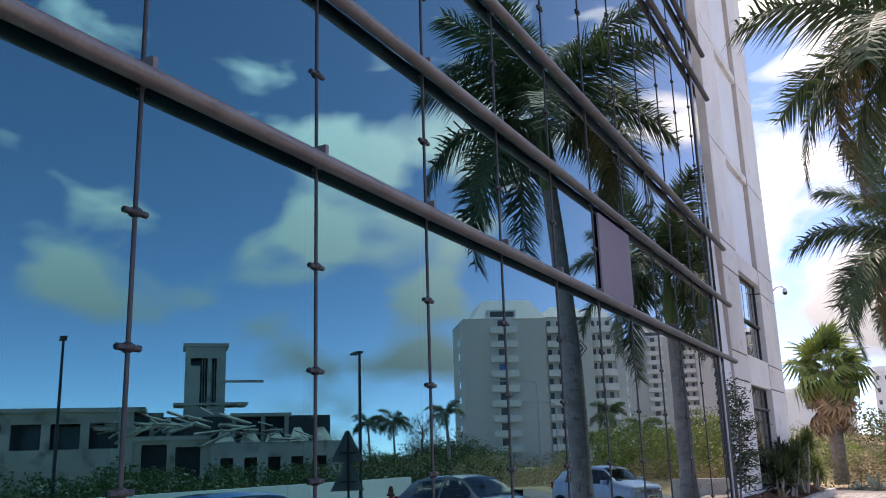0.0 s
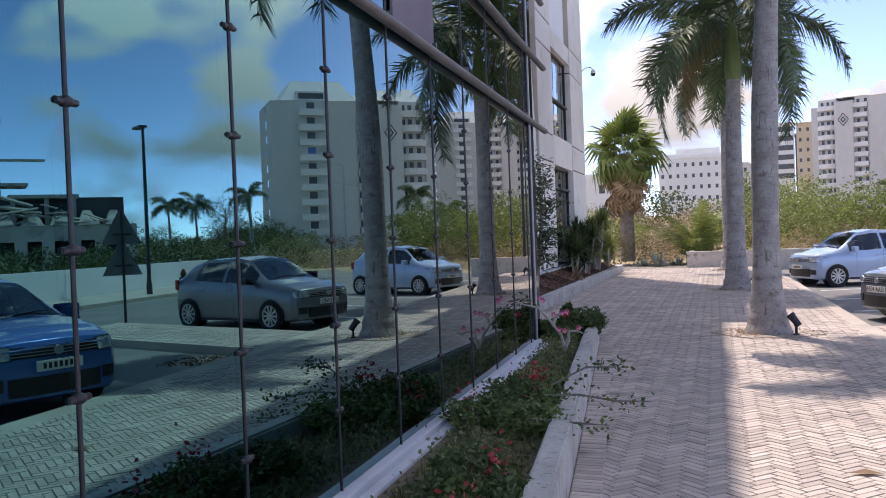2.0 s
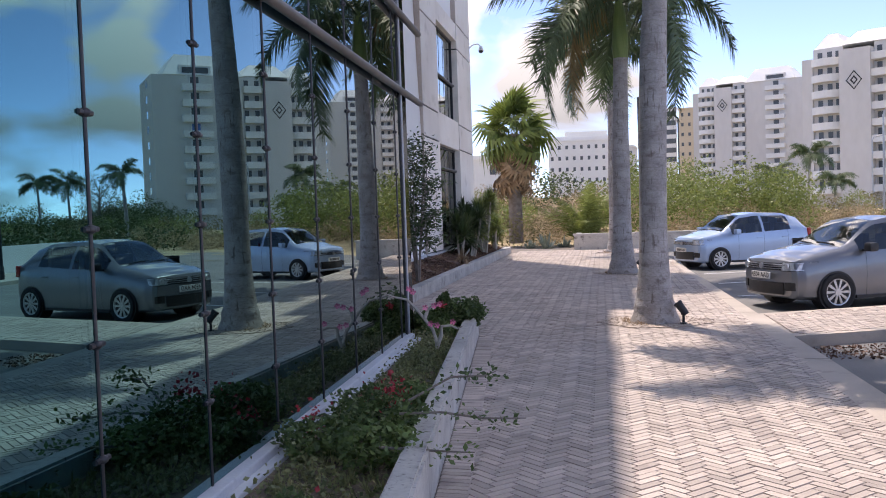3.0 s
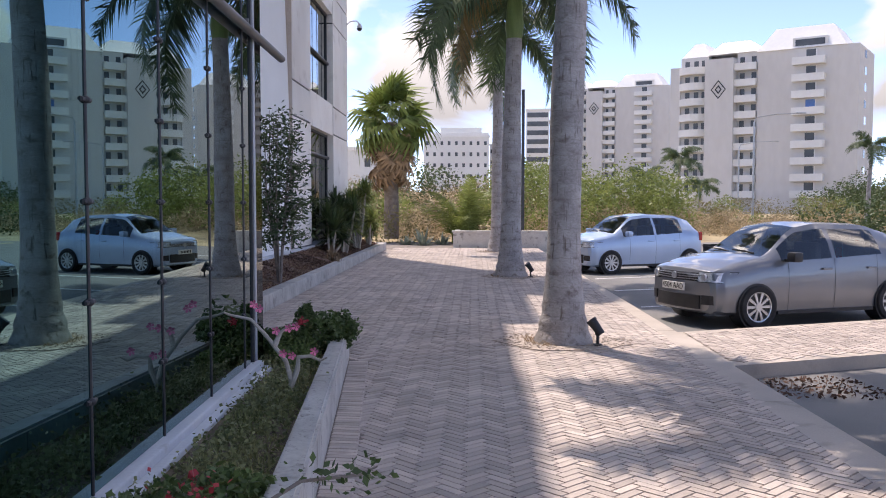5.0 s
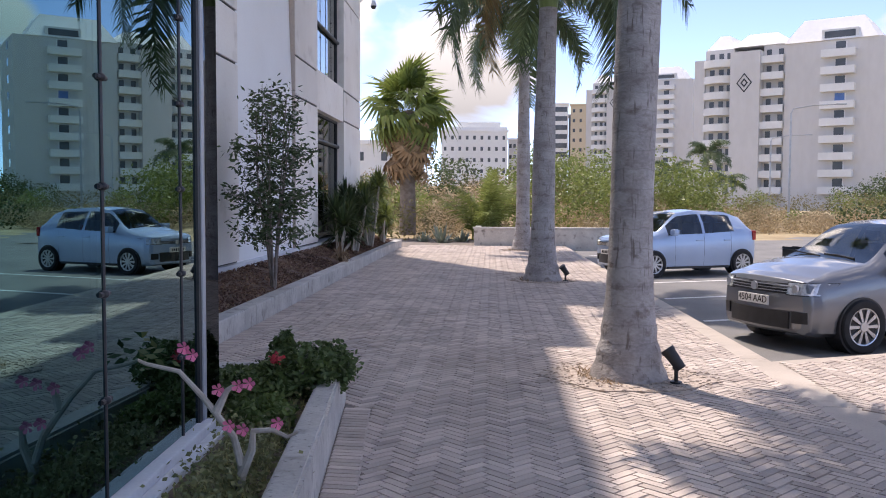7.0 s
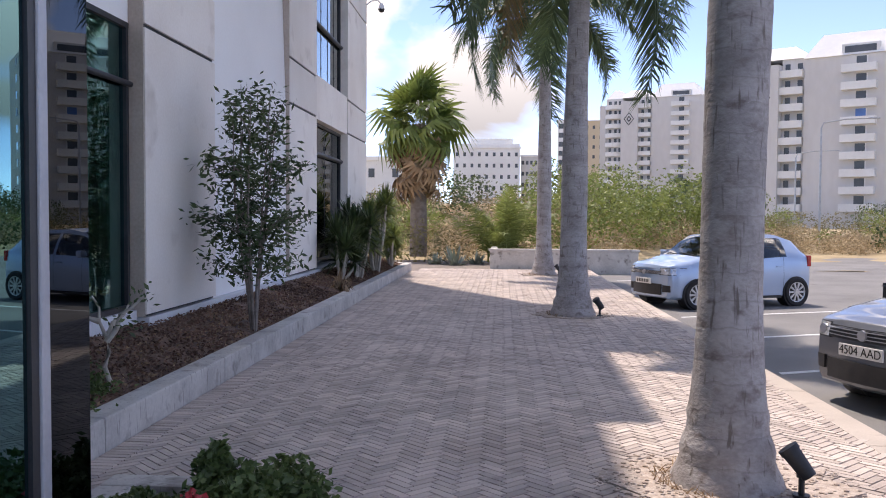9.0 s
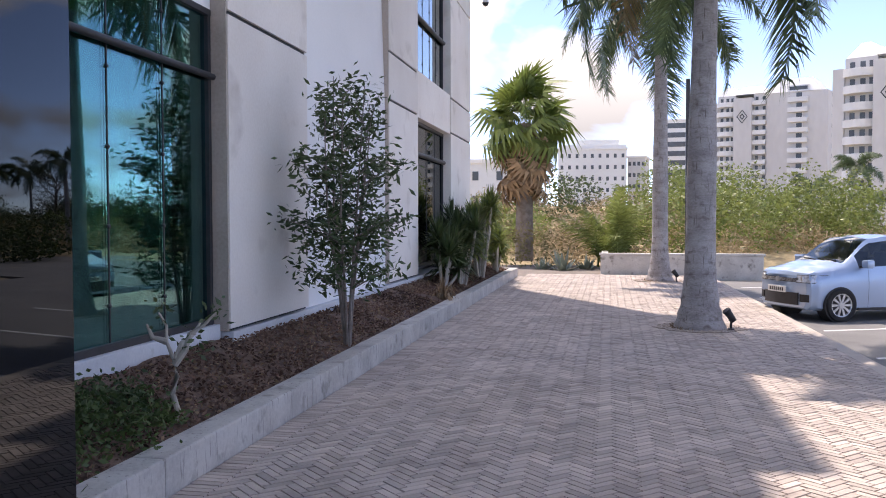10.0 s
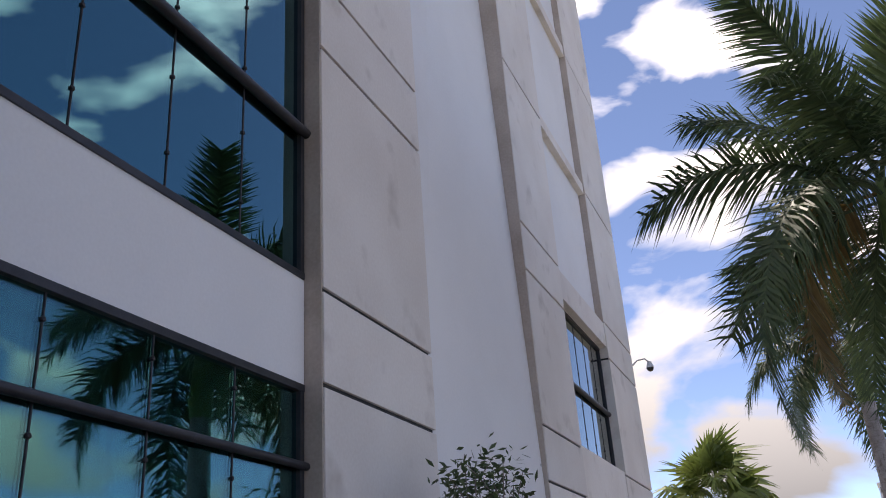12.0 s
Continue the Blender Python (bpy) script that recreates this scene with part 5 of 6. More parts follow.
# young tree in the mulch bed
st = thing("young_tree", "young multi-stemmed tree with dark narrow leaves in the mulch bed", "tree", at=pose(-3.62, 21.95, bed(-3.62) - 0.02))
tips = []
for k in range(7):
    a = k * 0.9 + 0.3
    r = 0.10 + 0.05 * (k % 3)
    pts_ = [(0.02 * math.cos(a), 0.02 * math.sin(a), 0), (r * 0.6 * math.cos(a), r * 0.6 * math.sin(a), 0.6), (r * 1.6 * math.cos(a), r * 1.6 * math.sin(a), 1.5), (r * 2.2 * math.cos(a) + 0.06, r * 2.2 * math.sin(a), 2.6 + 0.14 * (k % 4))]
    sm = tube(bmesh.new(), pts_, [0.021, 0.017, 0.012, 0.004], 7)
    for j in range(9):
        f = 0.36 + 0.068 * j
        i = min(2, int(f * 3))
        p = Vector(pts_[i]).lerp(Vector(pts_[i + 1]), f * 3 - i)
        b = a + j * 2.1
        l = 0.60 - 0.75 * abs(f - 0.52)
        q = p + Vector((l * math.cos(b), l * math.sin(b), 0.22 + 0.1 * (j % 3)))
        tube(sm, [p, p.lerp(q, 0.5) + Vector((0, 0, 0.03)), q], [0.009, 0.006, 0.003], 5)
        tips.append((p, q))
    part("stem", sm, M_BARK, st, "thin brown stem", smooth=True)
c_ = []
for p, q in tips:
    for j in range(66):
        f = rng.uniform(0.25, 1.12)
        w = p.lerp(q, f)
        c_.append((w.x + rng.normal() * 0.085, w.y + rng.normal() * 0.085, w.z + rng.normal() * 0.075))
leaf_object("leaves", leaf_quads(rng, np.array(c_), 0.092, 0.18, 0.0), M_LEAF, st)

# spiky plants at the end of the bed
for i, (x, y, h) in enumerate(((-3.95, 29.4, 0.75), (-3.8, 30.6, 0.9), (-4.0, 31.8, 1.15), (-3.75, 33.0, 1.3), (-3.95, 34.4, 1.2), (-3.7, 35.6, 0.8))):
    yc = thing("yucca", "spiky dark green yucca on bare stems in the bed" if i < 3 else "spiky light green yucca on bare stems in the bed", "plant", "yuccas in the bed", at=pose(x, y, bed(x) - 0.02))
    heads = [(rng.uniform(-0.3, 0.3), rng.uniform(-0.5, 0.5), h * rng.uniform(0.45, 1.3)) for _ in range(6)]
    for hx, hy, hz in heads:
        ym = tube(bmesh.new(), [(hx * 0.3, hy * 0.3, 0), (hx * 0.8, hy * 0.8, hz * 0.6), (hx, hy, hz)], [0.035, 0.03, 0.03], 6)
        part("stem", ym, M_PALEBARK, yc)
    v, f = merged([blades(rng, hx, hy, hz, 120, 0.55, 0.024, 2.0, 0.15) for hx, hy, hz in heads])
    cloud("leaves", v, f, M_DEEP if i < 3 else M_GREEN, yc)
for x, y, n_, s_ in ((-3.62, 27.6, 60, 0.5), (-3.6, 28.3, 30, 0.3)):
    dp = thing("withered_plant", "withered brown plant in the mulch bed", "plant", "withered plants", at=pose(x, y, bed(x)))
    v, f = blades(rng, 0, 0, 0, n_, s_, 0.016, 1.3, 0.9)
    cloud("leaves", v, f, M_SKIRT, dp)
    part("stem", rod(bmesh.new(), (0, 0, -0.02), (0, 0, 0.2), 0.015), M_BARK, dp)
for x, y, s_ in ((-2.2, 41.0, 0.95), (-1.5, 41.6, 0.7), (-2.9, 41.3, 0.6)):
    ag = thing("agave", "grey-green agave rosette beyond the planter", "plant", "agaves", at=pose(x, y, -0.2))
    v, f = blades(rng, 0, 0, 0.02, 26, s_, 0.07, 1.25, 0.05)
    cloud("leaves", v, f, M_AGAVE, ag)


def frangipani(x, y, z, label, limbs, flowers, leaves, scale=1.0, mat_=M_PALEBARK):
    t = thing("desert_rose", label, "shrub", "desert roses", at=pose(x, y, z))
    for l in limbs:
        n_ = len(l)
        b_ = tube(bmesh.new(), [tuple(Vector(p) * scale) for p in l], [0.021 * (1 - 0.72 * i / (n_ - 1)) * (scale + 0.3) for i in range(n_)], 8)
        part("branch", b_, mat_, t, "pale smooth branch", smooth=True)
    for p in flowers:
        fv, ff = [], []
        for k in range(5):
            a = k * 2 * math.pi / 5
            c, s = math.cos(a), math.sin(a)
            o = len(fv)
            fv += [tuple(Vector(p) * scale), tuple(Vector(p) * scale + Vector((0.024 * c - 0.013 * s, -0.01, 0.024 * s + 0.013 * c))), tuple(Vector(p) * scale + Vector((0.034 * c, -0.02, 0.034 * s))), tuple(Vector(p) * scale + Vector((0.024 * c + 0.013 * s, -0.02, 0.024 * s - 0.013 * c)))]
            ff.append((o, o + 1, o + 2, o + 3))
        cloud("flower", fv, ff, M_PINK, t)
    if leaves:
        cs = np.concatenate([rng.normal(size=(22, 3)) * 0.06 + np.array(p) * scale for p in leaves])
        leaf_object("leaves", leaf_quads(rng, cs, 0.055, 0.24, 0.2), M_LEAF, t)
    return t


frangipani(-1.60, 13.3, 0.17, "desert rose with pale bent branches and pink flowers",
           [((0, 0, 0), (0.0, 0, 0.16), (-0.05, 0.02, 0.32), (-0.22, 0, 0.55), (-0.36, 0, 0.70), (-0.55, 0, 0.74), (-0.66, 0.02, 0.78)), ((0, 0, 0.1), (0.06, 0, 0.25), (0.07, 0.0, 0.36), (0.18, 0, 0.37), (0.27, 0, 0.33), (0.33, 0.0, 0.36)),
            ((-0.15, 0, 0.46), (-0.10, 0.05, 0.58), (-0.05, 0.05, 0.62))],
           [(-0.06, -0.03, 0.40), (0.02, -0.03, 0.38), (0.22, -0.03, 0.42), (-0.13, 0, 0.60), (-0.02, 0.02, 0.62), (0.05, 0.0, 0.64), (-0.28, 0, 0.80), (-0.33, 0, 0.84)], [(-0.66, 0.02, 0.80), (-0.6, 0.0, 0.76)], scale=0.82)
frangipani(-3.70, 18.15, bed(-3.70) - 0.02, "small bare desert rose with pale forked stems",
           [((0, 0, 0), (0.035, 0, 0.12), (-0.02, 0.02, 0.24), (0.03, 0, 0.38), (0.0, 0, 0.52), (-0.07, 0.03, 0.64), (-0.08, 0.05, 0.76), (-0.15, 0.06, 0.86)), ((0.01, 0, 0.47), (0.09, 0.02, 0.58), (0.11, 0.05, 0.70), (0.2, 0.1, 0.76), (0.28, 0.16, 0.86)), ((0.02, 0, 0.5), (0.02, 0.1, 0.62), (0.07, 0.2, 0.68), (0.08, 0.3, 0.77)), ((-0.07, 0.03, 0.64), (-0.16, -0.02, 0.68), (-0.20, -0.03, 0.78))],
           [], [(-0.12, 0.05, 0.86), (0.28, 0.16, 0.84), (0.1, 0.02, 0.6), (0.16, 0.05, 0.66)], scale=0.9)


def leafy_bush(name, label, x, y, z, blobs, per, size, mat_, flowers=(), twigs=(), fmat=M_RED, width=0.3):
    t = thing(name, label, "bush", at=pose(x, y, z))
    for bx, by, bz, r, h_ in blobs:
        tm = tube(bmesh.new(), [(bx * 0.3, by * 0.5, -0.05), (bx * 0.8, by * 0.8, bz + h_ * 0.3), (bx, by, bz + h_ * 0.7)], [0.016, 0.010, 0.005], 5)
        part("twig", tm, M_BARK, t)
    lv = [clump_points(rng, blobs, per)]
    for tw in twigs:
        part("twig", tube(bmesh.new(), list(tw), [0.008] * (len(tw) - 1) + [0.003], 5), M_BARK, t)
        for a, b in zip(tw, tw[1:]):
            lv.append(np.array([[a[i] + (b[i] - a[i]) * rng.random() + rng.normal() * 0.035 for i in range(3)] for _ in range(36)]))
    leaf_object("leaves", leaf_quads(rng, np.concatenate(lv), size, width, 0.25), mat_, t)
    if len(flowers):
        for *p, s_, n_ in flowers:
            tagged(leaf_object("flower", leaf_quads(rng, rng.normal(size=(n_ * 2, 3)) * s_ + np.array(p), 0.032, 0.42, 0.3), fmat, t), kind="stuff")
    return t


leafy_bush("hibiscus", "dark green hibiscus with a red flower at the planter end", -1.86, 15.05, 0.15,
           [(0.16, 0.15, 0.04, 0.26, 0.36), (0.30, 0.35, 0.05, 0.20, 0.32), (-0.10, -0.05, 0.02, 0.26, 0.28), (-0.35, 0.05, 0.0, 0.26, 0.20), (-0.42, 0.35, 0.0, 0.22, 0.2), (0.05, -0.5, 0.0, 0.20, 0.18), (-0.02, 0.3, 0.12, 0.09, 0.34)], 6200, 0.042, M_HIBISCUS, [(0.02, -0.14, 0.36, 0.018, 22)])
leafy_bush("bougainvillea", "sprawling bougainvillea with red bracts over the kerb", -1.25, 9.9, 0.19,
           [(-0.05, 0, 0.02, 0.30, 0.26), (-0.25, 0.5, 0.0, 0.28, 0.24), (0.05, -0.5, 0.0, 0.28, 0.24), (-0.38, -0.3, 0.0, 0.26, 0.20), (-0.1, 0.85, 0.0, 0.22, 0.2)], 4200, 0.04, M_HIBISCUS,
           [(0.0, 0.15, 0.28, 0.055, 45), (-0.5, -0.1, 0.16, 0.05, 25), (-0.1, 0.3, 0.22, 0.07, 22)],
           [((0.1, 0, 0.25), (0.35, 0.25, 0.36), (0.55, 0.4, 0.34), (0.62, 0.45, 0.36)), ((0.1, -0.2, 0.22), (0.35, -0.15, 0.22), (0.6, -0.05, 0.16), (0.85, 0.05, 0.14)), ((0.1, -0.7, 0.15), (0.4, -0.65, 0.12), (0.62, -0.6, 0.1))])
leafy_bush("bougainvillea", "low red-flowered bougainvillea among the weeds", -0.98, 7.6, 0.20,
           [(-0.1, 0, 0.0, 0.26, 0.22), (-0.28, 0.5, 0.0, 0.22, 0.2), (-0.15, -0.6, 0.0, 0.26, 0.2)], 4000, 0.04, M_HIBISCUS, [(-0.05, 0.1, 0.22, 0.06, 26), (-0.05, -0.5, 0.18, 0.06, 16)])
# weeds along the planter
tuft = []
for k in range(2000):
    y = rng.uniform(1.0, 15.5)
    x0_, x1_ = (-1.66 - 0.037 * (y - 8) if y < 14.3 else -2.42), kerb_a(y) - 0.22
    tuft.append(blades(rng, rng.uniform(x0_, x1_), y, 0.192 - 0.0015 * max(0, y + 4), 8, 0.04 + 0.09 * rng.random() ** 2, 0.0045, 1.2, 0.5))
v, f = merged(tuft)
tagged(cloud("planter_weeds", v, f, M_GRASS), "yellowing grass and weeds in the planter", "grass", kind="stuff")
lit = []
for k in range(520):
    y = rng.uniform(1.0, 15.5)
    x = rng.uniform(-1.66 - 0.037 * (y - 8) if y < 14.3 else -2.42, kerb_a(y) - 0.24)
    s_ = rng.uniform(0.03, 0.10)
    lit.append(np.abs(rng.normal(size=(34, 3))) * (0, 0, s_ * 0.7) + rng.normal(size=(34, 3)) * (s_, s_, 0) + (x, y, 0.178))
lit = np.concatenate(lit)
tagged(leaf_object("planter_ground_cover", leaf_quads(rng, lit, 0.030, 0.36, 0.3), M_COVER), "small-leaved green weeds creeping over the planter soil", "weeds", kind="stuff")
lit = []
for k in range(150):
    x, y = rng.uniform(-4.35, -3.62), 14.9 + 3.4 * rng.random() ** 1.4
    s_ = rng.uniform(0.05, 0.12)
    lit.append(np.abs(rng.normal(size=(70, 3))) * (0, 0, s_ * 0.9) + rng.normal(size=(70, 3)) * (s_, s_, 0) + (x, y, bed(x)))
tagged(leaf_object("bed_weeds", leaf_quads(rng, np.concatenate(lit), 0.045, 0.26, 0.3), M_HIBISCUS), "low small-leaved green weeds in the mulch bed", "weeds", kind="stuff")
lit = rng.uniform(size=(2600, 3)) * (0.82, 22, 0.0) + (-4.40, 15.0, 0)
lit[:, 2] = 0.025 + bed(lit[:, 0])
chips = leaf_quads(rng, lit, 0.04, 0.25, 0.0)
tagged(leaf_object("mulch_chips", chips, M_SKIRT), "loose bark chips and dead leaves on the bed", "mulch", kind="stuff")
lit = rng.uniform(size=(20000, 3)) * (0.86, 22, 0.012) + (-4.44, 15.0, 0)
lit[:, 2] += 0.015 + bed(lit[:, 0])
tagged(leaf_object("bark_chips", leaf_quads(rng, lit, 0.042, 0.25, 0.0), M_CHIP), "dark brown bark chips of the mulch", "mulch", kind="stuff")
lit = rng.uniform(size=(420, 3)) * (1.1, 1.0, 0.02) + (2.45, 14.75, -0.146)
tagged(leaf_object("leaf_litter", leaf_quads(rng, lit[lit[:, 1] < 15.5 + 0.42 * (lit[:, 0] - 2.3)], 0.05, 0.25, 0.0), M_CHIP), "brown leaf litter against the kerb of the island", "leaf litter", kind="stuff")
dl = thing("dead_leaf", "dry orange-brown leaf fallen on the pavers", "leaf", at=pose(0.95, 9.4, 0.006))
cloud("blade", [(-0.10, -0.02, 0.004), (0.0, -0.05, 0.012), (0.11, 0.0, 0.004), (0.0, 0.045, 0.02)], [(0, 1, 2, 3)], M_SKIRT, dl)


# ---- far buildings ----
def storeys(top, step, first=1.0):
    z, out = top - step, []
    while z > first:
        out.append(z)
        z -= step
    return out


def tower(name, label, at, top, scale=1.0, blue=True, emblem=True):
    """A stepped apartment tower: its front faces -y, its right corner is the origin."""
    t = thing(name, label, "apartment tower", "apartment towers", at=at)
    S = scale
    part("wall", boxed(-13.8 * S, 0, -3, 0, 12 * S, top), M_TOWER, t)
    part("wall", boxed(-17.0 * S, 0.8 * S, -3, -13.8 * S, 12 * S, top + 0.3), M_TOWER, t)
    part("wall", boxed(-21.3 * S, -1.2 * S, -3, -17.0 * S, 12 * S, top - 0.6), M_TOWER, t)
    part("wall", boxed(-25.6 * S, 0.6 * S, -3, -21.3 * S, 12 * S, top + 0.2), M_TOWER, t)
    part("wall", boxed(-27.2 * S, 0.2 * S, -3, -25.6 * S, 12 * S, top - 1.2), M_TOWER, t)
    def hip(x0, x1, y0, y1, z, rise, run):
        m = bmesh.new()
        a = [m.verts.new(p) for p in ((x0, y0, z), (x1, y0, z), (x1, y1, z), (x0, y1, z))]
        b = [m.verts.new(p) for p in ((x0 + run, y0 + run, z + rise), (x1 - run, y0 + run, z + rise), (x1 - run, y1 - run, z + rise), (x0 + run, y1 - run, z + rise))]
        m.faces.new(a[::-1]), m.faces.new(b)
        for i in range(4):
            m.faces.new((a[i], a[(i + 1) % 4], b[(i + 1) % 4], b[i]))
        return part("roof", m, M_ROOF, t, "white hipped roof")
    hip(-13.9 * S, -1.6 * S, -0.3, 12.3 * S, top, 3.4 * S, 2.2 * S)
    hip(-21.5 * S, -13.7 * S, 0.4 * S, 12.3 * S, top + 0.3, 2.0 * S, 1.8 * S)
    hip(-25.8 * S, -21.2 * S, 1.2 * S, 12.3 * S, top + 0.2, 2.4 * S, 1.6 * S)
    part("dormer", boxed(-8.9 * S, -0.1, top, -4.1 * S, 3 * S, top + 1.5 * S), M_TOWERB, t, "roof dormer")
    part("dormer_window", boxed(-8.5 * S, -0.16, top + 0.3, -4.5 * S, -0.11, top + 1.2 * S), M_DARK, t)
    zs = storeys(top, 2.38 * S, 2)
    for k, z in enumerate(zs):
        # column of balconies on the flat face
        bal = part("balcony", boxed(-8.7 * S, -1.3 * S, z - 0.1, -4.3 * S, 0.0, z + 0.95 * S), M_TOWERB, t, "white balcony")
        win = part("window", boxed(-7.0 * S, -0.03, z + 0.1, -5.6 * S, 0.02, z + 2.1 * S), M_BLUE if (blue and k == 3) else M_DARK, t, "blue awning window" if (blue and k == 3) else "")
        part("jamb", boxed(-5.7 * S, -0.05, z + 0.1, -5.55 * S, 0.02, z + 2.1 * S), M_TOWERB, win)
        # narrow column
        part("balcony", boxed(-17.0 * S, -0.7 * S, z - 0.1, -13.9 * S, 0.8 * S, z + 0.95 * S), M_TOWERB, t, "white balcony")
        part("window", boxed(-16.6 * S, 0.77 * S, z + 0.1, -15.9 * S, 0.82 * S, z + 2.0 * S), M_DARK, t)
        part("window", boxed(-14.9 * S, 0.77 * S, z + 0.1, -14.2 * S, 0.82 * S, z + 2.0 * S), M_DARK, t)
        # bowed balconies
        m = bmesh.new()
        o = [(-21.3 * S, 0.6 * S), (-25.7 * S, 0.6 * S)] + [(-25.7 * S + 4.4 * S * i / 8, 0.6 * S - 1.7 * S * math.sin(math.pi * (0.12 + 0.76 * i / 8))) for i in range(9)]
        prism(m, o, z - 0.15, z + 0.95 * S)
        bmesh.ops.recalc_face_normals(m, faces=m.faces)
        part("balcony", m, M_TOWERB, t, "bowed white balcony")
        for wx in (-24.6, -23.2, -22.0):
            part("window", boxed(wx * S - 0.35 * S, 0.56 * S, z + 0.3, wx * S + 0.35 * S, 0.62 * S, z + 2.0 * S), M_DARK, t)
        # side windows
        part("window", boxed(-0.02, 4.2 * S, z + 0.9, 0.03, 5.6 * S, z + 2.0 * S), M_LAMP if k % 3 else M_DARK, t)
    if emblem:
        for r0, r1, turn in ((1.15, 0.95, 0), (0.55, 0.30, 0)):
            m = bmesh.new()
            oo = [(r0 * c, r0 * 1.25 * s) for c, s in ((1, 0), (0, 1), (-1, 0), (0, -1))]
            ii = [(r1 * c, r1 * 1.25 * s) for c, s in ((1, 0), (0, 1), (-1, 0), (0, -1))]
            cx, cz = -19.2 * S, top - 5.2 * S
            a = [m.verts.new((cx + x, -1.2 * S - 0.06, cz + y)) for x, y in oo]
            b = [m.verts.new((cx + x, -1.2 * S - 0.06, cz + y)) for x, y in ii]
            for i in range(4):
                m.faces.new((a[i], a[(i + 1) % 4], b[(i + 1) % 4], b[i]))
            bmesh.ops.solidify(m, geom=m.faces[:], thickness=0.05)
            part("emblem", m, M_DARK, t, "dark diamond ornament")
    return t


tower("apartment_tower", "cream apartment tower with white balconies and hipped roof", pose(53.3, 131.4, 0, 0, 0, -33), 24.0)
tower("apartment_tower", "farther cream apartment tower with white roofs", pose(41.5, 196, 0, 0, 0, -24), 27.0, 0.85, False)


def slab_block(name, label, x, y, rz, w, d, top, mat_, cols, step, band=False, group="far blocks"):
    t = thing(name, label, "building", group, at=pose(x, y, 0, 0, 0, rz))
    part("wall", boxed(-w / 2, 0, -3, w / 2, d, top), mat_, t)
    part("roof", boxed(-w / 2 - 0.3, -0.3, top, w / 2 + 0.3, d + 0.3, top + 0.5), M_ROOF if mat_ is not M_TAN else M_TAN, t)
    for k, z in enumerate(storeys(top, step, top - step * 6.4)):
        if band:
            part("window", boxed(-w / 2 + 0.4, -0.06, z + 0.6, w / 2 - 0.4, 0.02, z + step * 0.72), M_DARK, t)
            continue
        for c in range(cols):
            wx = -w / 2 + w * (c + 0.5) / cols
            part("window", boxed(wx - 0.38, -0.05, z + 0.9, wx + 0.38, 0.03, z + 2.0), M_DARK, t)
    return t


fb1 = slab_block("white_block", "distant white apartment block with a stepped roof", -5.3, 262, 3, 19, 12, 21.0, M_TOWERB, 9, 3.2)
part("roof_storey", boxed(-4.5, 2, 21.5, 7.5, 9, 23.8), M_TOWERB, fb1)
part("railing", boxed(-9.4, 0.1, 21.5, 9.4, 0.2, 22.3), M_ROOF, fb1)
slab_block("white_block", "distant white apartment block beside the palm", 7.0, 268, -8, 5, 12, 19.0, M_TOWER, 4, 3.2)
slab_block("glass_tower", "distant white tower with dark blue window bands", 23.5, 335, -4, 8.5, 12, 36.5, M_TOWERB, 3, 3.3, True)
slab_block("glass_tower", "distant white tower with dark blue window bands", 31, 340, -4, 5, 12, 33.0, M_DARK, 3, 3.3, True)
slab_block("tan_block", "distant tan apartment block", 31.0, 300, -8, 11, 12, 32.5, M_TAN, 5, 3.2)
slab_block("white_block", "distant low white house behind the fan palm", -14, 120, 0, 9, 8, 8.5, M_TOWERB, 3, 3.0)

# ---- ruin ----
ru = thing("ruined_hotel", "storm-wrecked concrete hotel with a broken roof and tower", "ruin", at=pose(33.2, 60.6, -0.2, 0, 0, -42))
def wall_with_holes(x0, x1, z0, z1, holes, y=0.0, th=0.35):
    xs = sorted({x0, x1, *[h_[0] for h_ in holes], *[h_[1] for h_ in holes]})
    m = bmesh.new()
    for a, b in zip(xs, xs[1:]):
        hs_ = [h_ for h_ in holes if h_[0] <= a + 1e-6 and h_[1] >= b - 1e-6]
        if hs_:
            box(m, a, y, z0, b, y + th, hs_[0][2]), box(m, a, y, hs_[0][3], b, y + th, z1)
        else:
            box(m, a, y, z0, b, y + th, z1)
    return m
part("low_wall", wall_with_holes(0, 9.5, 0, 3.6, [(0.8 + 1.75 * k, 1.75 + 1.75 * k, 0.4, 2.5) for k in range(5)]), M_RUIN, ru)
part("upper_wall", wall_with_holes(15, 27, 0, 6.0, [(16 + 2.6 * k, 18 + 2.6 * k, 3.4, 5.2) for k in range(4)]), M_RUIN, ru)
part("broken_wall", wall_with_holes(9.5, 15, 0, 4.2, [(10.2, 12.0, 0.2, 3.4), (12.6, 14.4, 0.2, 3.6)], 0.4), M_RUIN, ru)
part("rear_wall", boxed(0, 9, 0, 13, 9.3, 4.5), M_RUIN, ru)
part("rear_wall", boxed(13, 5, 0, 27, 5.3, 6.2), M_RUIN, ru)
part("roof_slab", boxed(14.2, -0.4, 6.0, 27.3, 5.3, 6.3), M_RUIN, ru, "sagging roof slab")
part("roof_slab", boxed(3.4, 1.0, 5.6, 8.0, 6.0, 5.85), M_RUIN, ru, "broken roof slab")
for x in (3.6, 5.4, 7.6, 12.4, 13.6):
    part("column", boxed(x, 1.2, 3.6, x + 0.3, 1.5, 5.6), M_RUIN, ru)
part("end_wall", boxed(-0.35, 0, 0, 0, 9, 3.6), M_RUIN, ru)
# near-black sheet behind the openings, painting the shade of the rooms
part("dark_sheet", boxed(0.1, 2.6, 0, 26.8, 2.8, 5.7), M_DARK, ru)
part("floor_slab", boxed(9.5, 0, 3.9, 15, 8, 4.2), M_RUIN, ru)
